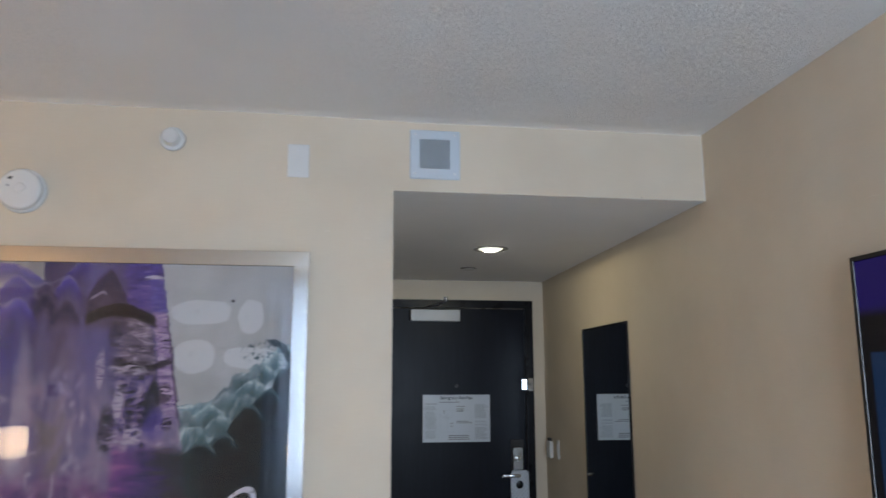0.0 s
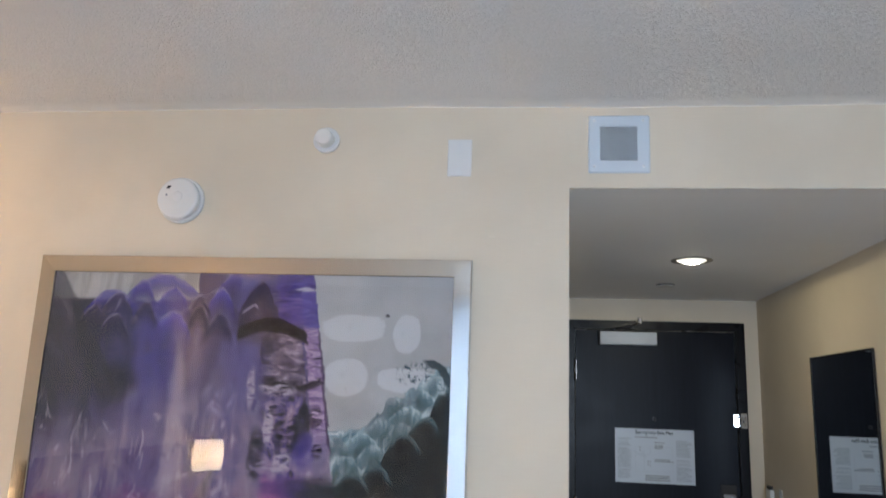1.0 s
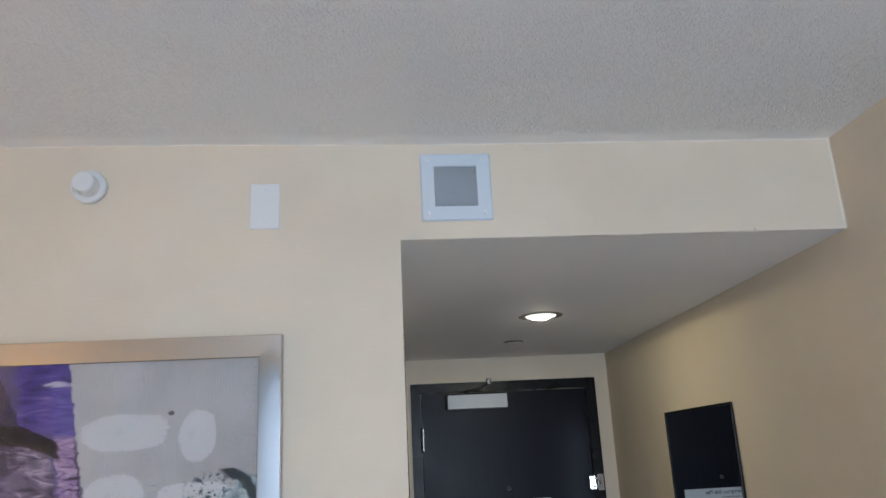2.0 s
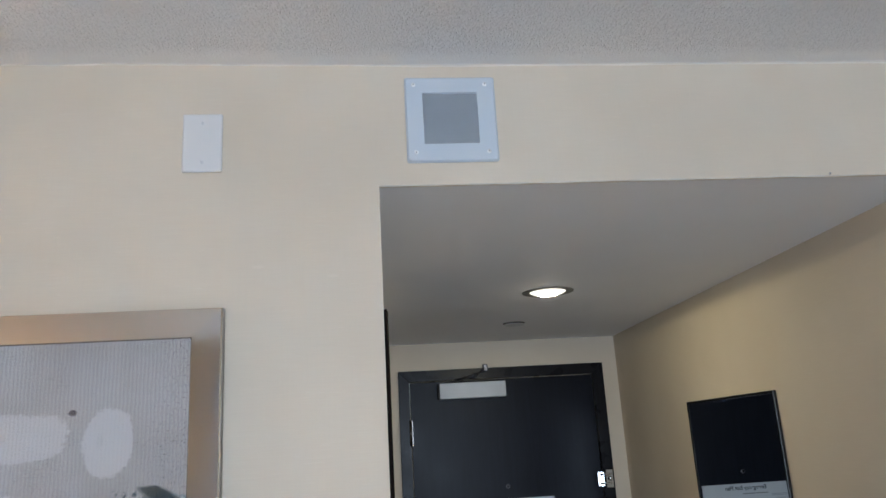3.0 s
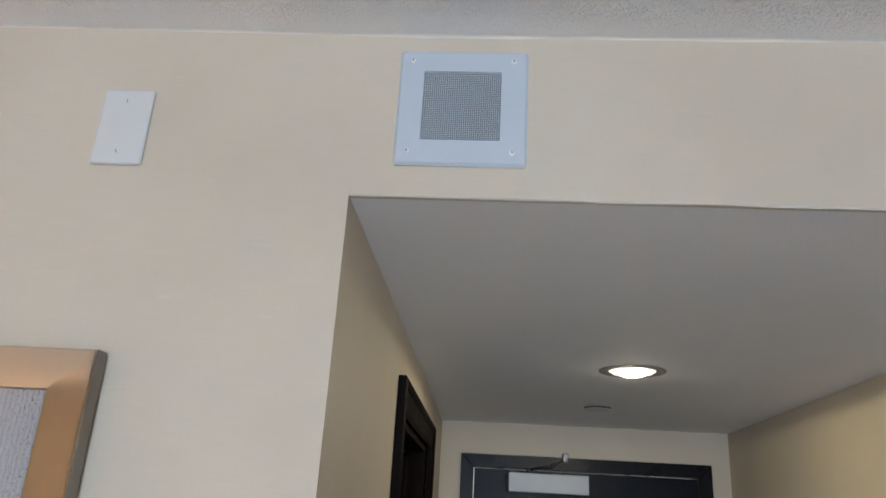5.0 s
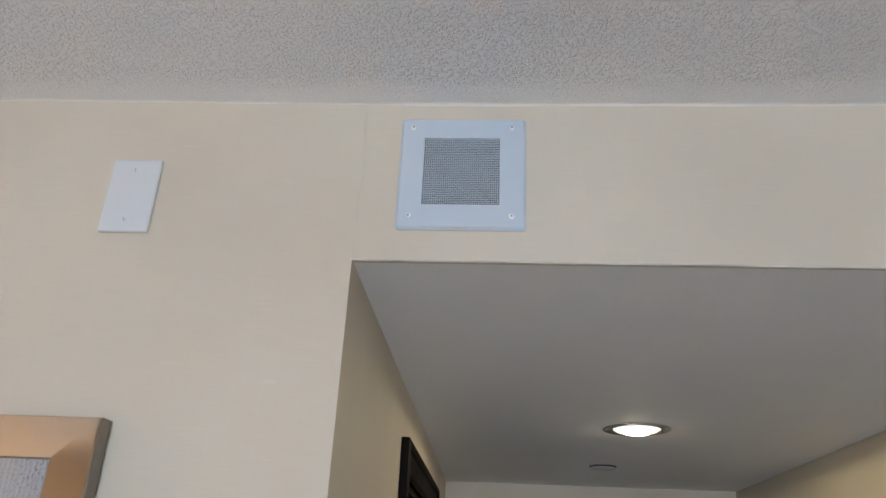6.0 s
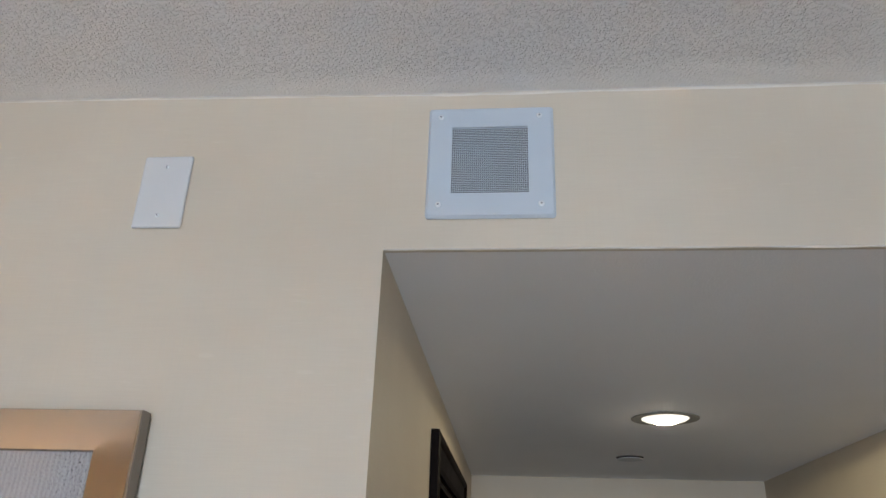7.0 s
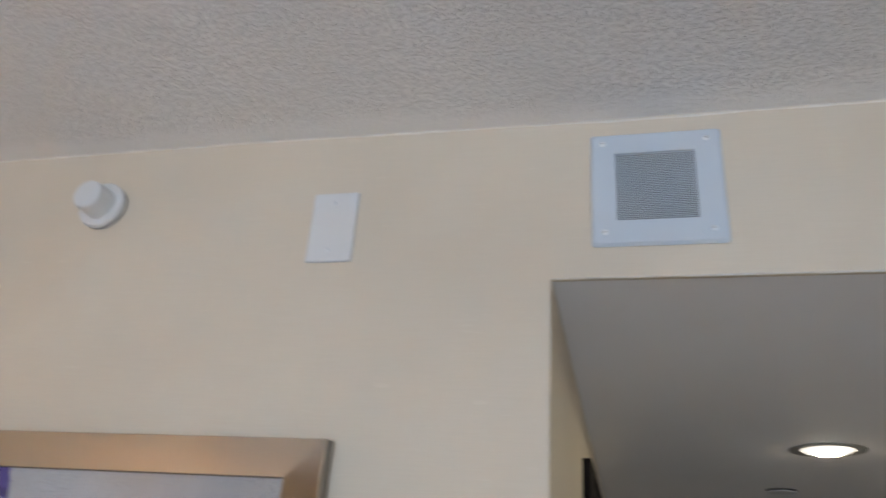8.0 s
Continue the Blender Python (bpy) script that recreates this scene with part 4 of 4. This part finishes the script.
def door_hanger():
    x0, x1, z0, z1, y = 1.178, 1.298, 0.655, 0.958, LEAF - 0.050
    s = thing("door_hanger", ((x0 + x1) / 2, y, z0), "white patterned card hanging on the door lever", "door hanger")
    hx, hz, r = 1.236, 0.868, 0.026
    bm = bmesh.new()
    seg = 32
    outer = []
    for i in range(seg):
        a = 2 * math.pi * (i + 0.5) / seg
        c, q = math.cos(a), math.sin(a)
        k = min(((x1 - hx) if c > 0 else (hx - x0)) / max(abs(c), 1e-6), ((z1 - hz) if q > 0 else (hz - z0)) / max(abs(q), 1e-6))
        outer.append((hx + c * k, hz + q * k))
    inner = [(hx + r * math.cos(2 * math.pi * (i + 0.5) / seg), hz + r * math.sin(2 * math.pi * (i + 0.5) / seg)) for i in range(seg)]
    loops = [[bm.verts.new((x, yy, z)) for x, z in pts] for pts, yy in ((outer, y + 0.001), (outer, y), (inner, y), (inner, y + 0.001))]
    loops.append(loops[0])
    for A, B in zip(loops, loops[1:]):
        for i in range(seg):
            j = (i + 1) % seg
            bm.faces.new((A[i], A[j], B[j], B[i]))
    part("card", bm, PAPER, s)
    bm = bmesh.new()
    for i in range(9):
        for k in range(22):
            cx, cz = x0 + 0.010 + 0.0125 * i, z0 + 0.010 + 0.0135 * k
            if (i + k) % 2 and math.hypot(cx - hx, cz - hz) > r + 0.008:
                box(bm, cx - 0.0035, cx + 0.0035, y - 0.0008, y - 0.0002, cz - 0.0035, cz + 0.0035)
    part("pattern", bm, PALE_PRINT, s)


door_hanger()


# ---- side door of the passage ----
def side_door():
    y0, y1, top = SD
    d = thing("door_2", (XC, (y0 + y1) / 2, 0), "dark brown side door with moulded casing", "door", kind="structure")
    cw, pr = 0.075, 0.018

    def member(pts, name):
        """Casing member: outline in (y, z), outer edge first, with a stepped face."""
        bm = bmesh.new()
        (a, b, c, e) = pts            # outer start, outer end, inner end, inner start
        lay = ((0.0, 0.0), (0.0, pr), (0.12, pr + 0.004), (0.24, pr), (0.30, pr - 0.005), (0.86, pr - 0.007), (1.0, pr - 0.012), (1.0, -0.02))
        rows = []
        for k, h in lay:
            p = (a[0] + (e[0] - a[0]) * k, a[1] + (e[1] - a[1]) * k)
            q = (b[0] + (c[0] - b[0]) * k, b[1] + (c[1] - b[1]) * k)
            rows.append((bm.verts.new((XC + h, *p)), bm.verts.new((XC + h, *q))))
        for A, B in zip(rows, rows[1:]):
            bm.faces.new((A[0], A[1], B[1], B[0]))
        bm.faces.new([r[0] for r in rows])
        bm.faces.new([r[1] for r in rows][::-1])
        part(name, bm, SIDE_WOOD, d, "dark brown moulded casing")

    member([(y0 - cw, 0), (y0 - cw, top + cw), (y0, top), (y0, 0)], "casing")
    member([(y1 + cw, 0), (y1 + cw, top + cw), (y1, top), (y1, 0)], "casing")
    member([(y0 - cw, top + cw), (y1 + cw, top + cw), (y1, top), (y0, top)], "casing_head")
    part("jamb", boxed(XC - 0.118, XC - 0.004, y0 + 0.0005, y0 + 0.018, 0, top), SIDE_WOOD, d)
    part("jamb", boxed(XC - 0.118, XC - 0.004, y1 - 0.018, y1 - 0.0005, 0, top), SIDE_WOOD, d)
    part("jamb_head", boxed(XC - 0.118, XC - 0.004, y0 + 0.018, y1 - 0.018, top - 0.018, top - 0.0005), SIDE_WOOD, d)
    part("stop", boxed(XC - 0.078, XC - 0.062, y1 - 0.032, y1 - 0.018, 0, top - 0.018, bevel=0.002), SIDE_WOOD, d)
    part("stop", boxed(XC - 0.078, XC - 0.062, y0 + 0.018, y0 + 0.032, 0, top - 0.018, bevel=0.002), SIDE_WOOD, d)
    part("stop_head", boxed(XC - 0.078, XC - 0.062, y0 + 0.032, y1 - 0.032, top - 0.032, top - 0.018, bevel=0.002), SIDE_WOOD, d)
    part("leaf", boxed(XC - 0.118, XC - 0.079, y0 + 0.020, y1 - 0.020, 0.01, top - 0.020, bevel=0.002), SIDE_WOOD, d, "dark brown door leaf")


side_door()


# ---- framed picture ----
def framed_picture():
    x0, x1, z0, z1 = -1.488, -0.073, 0.86, 1.991
    fw, yo, yi = 0.054, YN - 0.034, YN - 0.0357
    s = thing("framed_picture", ((x0 + x1) / 2, YN, z0), "large violet and teal abstract painting in brushed silver frame", "painting")
    ix0, ix1, iz0, iz1 = x0 + fw, x1 - fw, z0 + fw, z1 - fw
    e = 0.003

    def rail(a, b, c, d2, material):
        """a-b outer edge, c-d2 inner edge, as (x, z)."""
        bm = bmesh.new()

        def towards(p, q, k):
            return (p[0] + (q[0] - p[0]) * k, p[1] + (q[1] - p[1]) * k)
        rows = []
        for k, y in ((0.0, YN - 0.008), (0.0, yo + e), (0.03, yo), (0.97, yi), (1.0, yi + 0.002), (1.0, YN - 0.012)):
            p, q = towards(a, d2, k), towards(b, c, k)
            rows.append((bm.verts.new((p[0], y, p[1])), bm.verts.new((q[0], y, q[1]))))
        for A, B in zip(rows, rows[1:]):
            bm.faces.new((A[0], A[1], B[1], B[0]))
        return part("frame_rail", bm, material, s, "brushed silver frame rail")

    o = [(x0, z0), (x1, z0), (x1, z1), (x0, z1)]
    i = [(ix0, iz0), (ix1, iz0), (ix1, iz1), (ix0, iz1)]
    for k in range(4):
        j = (k + 1) % 4
        rail(o[k], o[j], i[j], i[k], SILVER if k % 2 == 0 else SILVER_UP)
    # darker outer sides, a hair outside the rails
    part("frame_side", boxed(x1, x1 + 0.0008, yo + 0.004, YN - 0.008, z0, z1), EDGE_METAL, s, "dark pewter outer edge")
    part("frame_side", boxed(x0 - 0.0008, x0, yo + 0.004, YN - 0.008, z0, z1), EDGE_METAL, s, "dark pewter outer edge")
    part("frame_side", boxed(x0, x1, yo + 0.006, YN - 0.008, z1, z1 + 0.0006), EDGE_METAL, s, "dark pewter outer edge")
    part("backing", boxed(x0 + 0.03, x1 - 0.03, YN - 0.0125, YN, z0 + 0.03, z1 - 0.03), SLOT, s, "dark backing board")
    bm = boxed(ix0, ix1, YN - 0.026, YN - 0.014, iz0, iz1)
    bmesh.ops.bisect_plane(bm, geom=bm.verts[:] + bm.edges[:] + bm.faces[:], plane_co=(SPLIT, 0, 0), plane_no=(1, 0, 0))
    for f in bm.faces:
        f.material_index = int(f.calc_center_median().x > SPLIT)
    canvas = part("canvas", bm, PAINTING[0], s, "abstract canvas in violet, teal and pale grey")
    canvas.data.materials.append(PAINTING[1])
    g = part("glass", boxed(ix0, ix1, YN - 0.0325, YN - 0.0305, iz0, iz1), GLASS, s, "clear framing glass")
    g.visible_shadow = False


framed_picture()


# ---- wall fittings ----
def smoke_detector():
    x, z = -1.040, 2.183
    s = thing("smoke_detector", (x, YN, z), "round white smoke detector on beige wallpaper", "smoke detector")
    part("base", lathe([(0, 0), (0.075, 0), (0.077, 0.004), (0.077, 0.012), (0.074, 0.015), (0, 0.015)], wall_mount(x, YN, z)), WHITE, s, smooth=False)
    # grey band paints the shadow in the gap under the cover
    part("vent_gap_shade", lathe([(0.064, 0.014), (0.064, 0.026)], wall_mount(x, YN, z)), GREY_PRINT_AND_SHADE, s)
    c = part("cover", lathe([(0.062, 0.020), (0.070, 0.021), (0.070, 0.036), (0.068, 0.041), (0.063, 0.044), (0.030, 0.046), (0, 0.0465)], wall_mount(x, YN, z)), WHITE, s, smooth=False)
    for k in range(3):
        bm = boxed(-0.0009, 0.0009, -0.0475, -0.044, -0.006, 0.006)
        bm.transform(Matrix.Translation((x - 0.034 + 0.0040 * k, YN, z + 0.036)) @ pose(0, 0, 0, 0, 35, 0))
        part("sounder_slot", bm, SLOT, c)
    part("test_button", lathe([(0.016, 0.0455), (0.016, 0.0475), (0.013, 0.0485), (0, 0.0485)], wall_mount(x + 0.004, YN, z + 0.004), 32), WHITE, c, smooth=True)
    part("indicator", lathe([(0.004, 0.046), (0.003, 0.0475), (0, 0.048)], wall_mount(x - 0.036, YN, z + 0.010), 16), PALE_PRINT, c, smooth=True)


def heat_detector():
    x, z = -0.563, 2.389
    s = thing("heat_detector", (x, YN, z), "small round white detector with a stubby dome", "detector")
    part("base", lathe([(0, 0), (0.039, 0), (0.039, 0.005), (0.0435, 0.006), (0.0435, 0.012), (0.041, 0.015), (0.030, 0.013), (0, 0.013)], wall_mount(x, YN, z)), WHITE, s, smooth=False)
    # added grey ring that paints the shadow between base and wall
    part("base_shade_ring", lathe([(0.0395, 0), (0.0425, 0.0005), (0.0425, 0.0056), (0.0395, 0.0060)], wall_mount(x, YN, z)), GREY_PRINT_AND_SHADE, s, "dark grey ring painted as shade behind the base")
    part("dome", lathe([(0.029, 0.0125), (0.0275, 0.046), (0.0265, 0.050), (0.024, 0.052), (0, 0.0525)], wall_mount(x, YN, z)), WHITE, s, smooth=False)


def blank_plate():
    x0, x1, z0, z1 = -0.162, -0.085, 2.267, 2.390
    s = thing("blank_wall_plate", ((x0 + x1) / 2, YN, z0), "blank white cover plate with two screws", "wall plate")
    p = part("plate", boxed(x0, x1, YN - 0.006, YN, z0, z1, bevel=0.0035, segments=3), WHITE, s)
    for z, a in ((z0 + 0.020, 62), (z1 - 0.020, 86)):
        screw(p, (x0 + x1) / 2, YN - 0.0055, z, 0.0034, True, a)


def speaker_grille():
    x0, x1, z0, z1 = 0.2805, 0.4685, 2.2775, 2.4655
    hx0, hx1, hz0, hz1 = 0.3165, 0.4305, 2.3165, 2.4300
    s = thing("speaker_grille", ((x0 + x1) / 2, YN, z0), "square pale grey perforated wall grille with corner screws", "grille")
    yf = YN - 0.007
    p = part("plate", ring_plate(x0, x1, z0, z1, hx0, hx1, hz0, hz1, YN - 0.0005, yf, 0.0035), GRILLE_PAINT, s, "pale blue-grey enamelled plate")
    # the wall is not cut: a black sheet gives the shade behind the holes
    part("recess_shade", boxed(hx0 - 0.002, hx1 + 0.002, YN - 0.0012, YN - 0.0003, hz0 - 0.002, hz1 + 0.002), SLOT, s, "black sheet for the shade behind the holes")
    count = 38
    bm = bmesh.new()
    for k in range(count + 1):
        x = hx0 + (hx1 - hx0) * k / count
        box(bm, x - 0.00041, x + 0.00041, yf + 0.0006, yf + 0.0016, hz0, hz1)
        z = hz0 + (hz1 - hz0) * k / count
        box(bm, hx0, hx1, yf + 0.0004, yf + 0.0014, z - 0.00041, z + 0.00041)
    tagged(part("perforated_sheet", bm, GRILLE_PAINT, s, "perforated metal sheet"), kind="stuff")
    for x, z in ((x0 + 0.0185, z0 + 0.0205), (x1 - 0.0205, z0 + 0.0205), (x0 + 0.0185, z1 - 0.0175), (x1 - 0.0205, z1 - 0.0175)):
        screw(p, x, yf + 0.0004, z, 0.0046, False, 25 + 900 * x)


smoke_detector()
heat_detector()
blank_plate()
speaker_grille()


# ---- entry ceiling fittings ----
def downlight():
    x, y = LAMP_C
    z = soffit_z(y)
    s = thing("downlight", (x, y, z), "round recessed ceiling downlight, lit warm white", "ceiling light")
    part("trim_ring", lathe([(0.091, 0.0), (0.0905, 0.0015), (0.087, 0.0022), (0.066, 0.0022), (0.064, 0.0015), (0.064, 0.0)], pose(x, y, z, 180), 64), RING, s, "dull grey trim ring")
    part("lens_rim", lathe([(0.0635, 0.0005), (0.0585, 0.0020), (0.055, 0.0060), (0.035, 0.0085)], pose(x, y, z, 180), 48), LENS_RIM, s, "clear rim of the lens", smooth=True)
    part("lens", lathe([(0.035, 0.0085), (0.028, 0.0120), (0.014, 0.0140), (0, 0.0145)], pose(x, y, z, 180), 48), LENS, s, "glowing frosted lens", smooth=True)


def sprinkler_cover():
    x, y = 0.814, 4.582
    z = soffit_z(y)
    s = thing("sprinkler_cover", (x, y, z), "flat round white concealed sprinkler cover", "sprinkler")
    # flat black ring painted for the shade of the gap round the cover
    part("gap_shade_ring", lathe([(0.0485, 0.0), (0.0480, 0.0010), (0.040, 0.0012), (0.040, 0.005)], pose(x, y, z, 180), 48), SLOT, s)
    part("cover_plate", lathe([(0, 0.005), (0.044, 0.005), (0.045, 0.0065), (0.044, 0.008), (0, 0.0085)], pose(x, y, z, 180), 48), WHITE, s, smooth=False)


downlight()
sprinkler_cover()


# ---- long wall ----
def wall_mirror():
    y0, y1, z0, z1 = 3.622, 4.288, 0.28, 1.830
    s = thing("wall_mirror", (XE, (y0 + y1) / 2, z0), "tall dressing mirror in a thin black frame", "mirror")
    xf = XE - 0.011
    fw = 0.010
    for a, b, c, d2 in ((y0, y0 + fw, z0, z1), (y1 - fw, y1, z0, z1)):
        part("frame_rail", boxed(xf, XE - 0.0005, a, b, c, d2, bevel=0.0015), BLACK_GLOSS, s)
    for c in (z0, z1 - fw):
        part("frame_rail", boxed(xf, XE - 0.0005, y0 + fw, y1 - fw, c, c + fw, bevel=0.0015), BLACK_GLOSS, s)
    part("mirror_glass", boxed(xf + 0.003, XE - 0.002, y0 + fw, y1 - fw, z0 + fw, z1 - fw), MIRROR, s, "silvered mirror glass")


def light_switch():
    s = thing("light_switch", (XE, 4.845, 1.05), "white rocker light switch plate", "switch")
    part("plate", boxed(XE - 0.006, XE, 4.826, 4.868, 1.048, 1.166, bevel=0.003), WHITE, s)
    part("rocker", boxed(XE - 0.010, XE - 0.005, 4.838, 4.856, 1.075, 1.140, bevel=0.002), WHITE, s)
    k = thing("card_switch", (XE, 5.0, 1.04), "white key-card switch box by the door", "switch")
    part("housing", boxed(XE - 0.024, XE, 4.965, 5.043, 1.045, 1.150, bevel=0.004), WHITE, k)
    part("card_slot", boxed(XE - 0.020, XE - 0.004, 4.972, 5.036, 1.148, 1.170, bevel=0.002), SLOT, k, "dark card slot")


def television():
    y0, y1, z0, z1, xf = 0.702, 1.934, 1.160, 1.866, XE - 0.062
    s = thing("television", (XE, (y0 + y1) / 2, z0), "black flat-screen television, dimly lit blue, on the wall", "television")
    part("back_shell", boxed(xf + 0.006, xf + 0.040, y0 + 0.004, y1 - 0.004, z0 + 0.004, z1 - 0.004, bevel=0.008), BLACK_GLOSS, s)
    part("bracket", boxed(xf + 0.040, XE - 0.0005, 1.1, 1.5, 1.35, 1.68), BLACK_GLOSS, s)
    b = 0.014
    for a, c, e, f in ((y0, y0 + b, z0, z1), (y1 - b, y1, z0, z1), (y0 + b, y1 - b, z0, z0 + b), (y0 + b, y1 - b, z1 - b, z1)):
        part("bezel", boxed(xf, xf + 0.010, a, c, e, f, bevel=0.002), BLACK_GLOSS, s, "glossy black bezel")
    part("screen", boxed(xf + 0.003, xf + 0.008, y0 + b, y1 - b, z0 + b, z1 - b), MENU, s, "dim navy blue lit screen")


wall_mirror()
light_switch()
television()


# ---- bed side of the room, seen in the picture glass ----
def bed_side():
    h = thing("headboard", (XW, 0.71, 0), "walnut headboard panel fixed along the wall", "headboard")
    for k in range(4):
        a = -0.17 + 0.44 * k
        part("panel", boxed(XW + 0.001, XW + 0.055, a, a + 0.436, 0.02, 1.205, bevel=0.003), HEAD_WOOD, h)
    t = thing("thermostat", (-2.26, YS, 1.405), "small square thermostat with dark blue face on the wall", "thermostat")
    part("housing", ring_plate(-2.325, -2.195, 1.400, 1.530, -2.308, -2.212, 1.417, 1.513, YS + 0.001, YS + 0.022, -0.004), WHITE, t, "white thermostat rim")
    part("display", boxed(-2.309, -2.211, YS + 0.001, YS + 0.016, 1.416, 1.514), SCREEN, t, "dark blue display")


bed_side()


def bedside(at):
    x, y, z = at
    n = thing("nightstand", (x, y, 0), "dark walnut nightstand beside the headboard", "nightstand", "bedside tables")
    part("body", boxed(XW + 0.065, XW + 0.49, y - 0.25, y + 0.25, 0.08, 0.60, bevel=0.004), HEAD_WOOD, n)
    part("top", boxed(XW + 0.06, XW + 0.50, y - 0.26, y + 0.26, 0.602, 0.63, bevel=0.004), HEAD_WOOD, n)
    part("drawer", boxed(XW + 0.492, XW + 0.51, y - 0.23, y + 0.23, 0.36, 0.58, bevel=0.003), HEAD_WOOD, n)
    part("plinth", boxed(XW + 0.09, XW + 0.45, y - 0.22, y + 0.22, 0.0, 0.079), HEAD_WOOD, n)
    s = thing("table_lamp", (x, y, 0.631), "table lamp with two glowing white barrel shades", "lamp", "bedside lamps")
    part("base", lathe([(0, 0), (0.075, 0), (0.075, 0.012), (0.03, 0.022), (0.018, 0.05), (0.020, 0.16), (0.016, 0.30), (0.012, 0.34), (0, 0.34)], pose(x, y, 0.631)), STEEL, s, "steel lamp base", smooth=True)
    for dx, dy in TWIN:
        part("stem", rod((x, y, 0.95), (x + dx, y + dy, z - 0.125), 0.006), STEEL, s, "steel lamp stem", smooth=True)
        at = pose(x + dx, y + dy, z)
        w = part("shade", lathe([(0.050, 0.110), (0.064, 0.022), (0.065, -0.022), (0.050, -0.110), (0.048, -0.110), (0.063, -0.022), (0.062, 0.022), (0.048, 0.110), (0.050, 0.110)], at), SHADE, s, "glowing white fabric shade", smooth=True)
        for h in (0.108, -0.118):
            part("shade_ring", lathe([(0.0475, h), (0.0515, h), (0.0515, h + 0.010), (0.0475, h + 0.010), (0.0475, h)], at), ARM_METAL, w, "dark metal shade ring")


for spot in BED_LAMPS:
    bedside(spot)
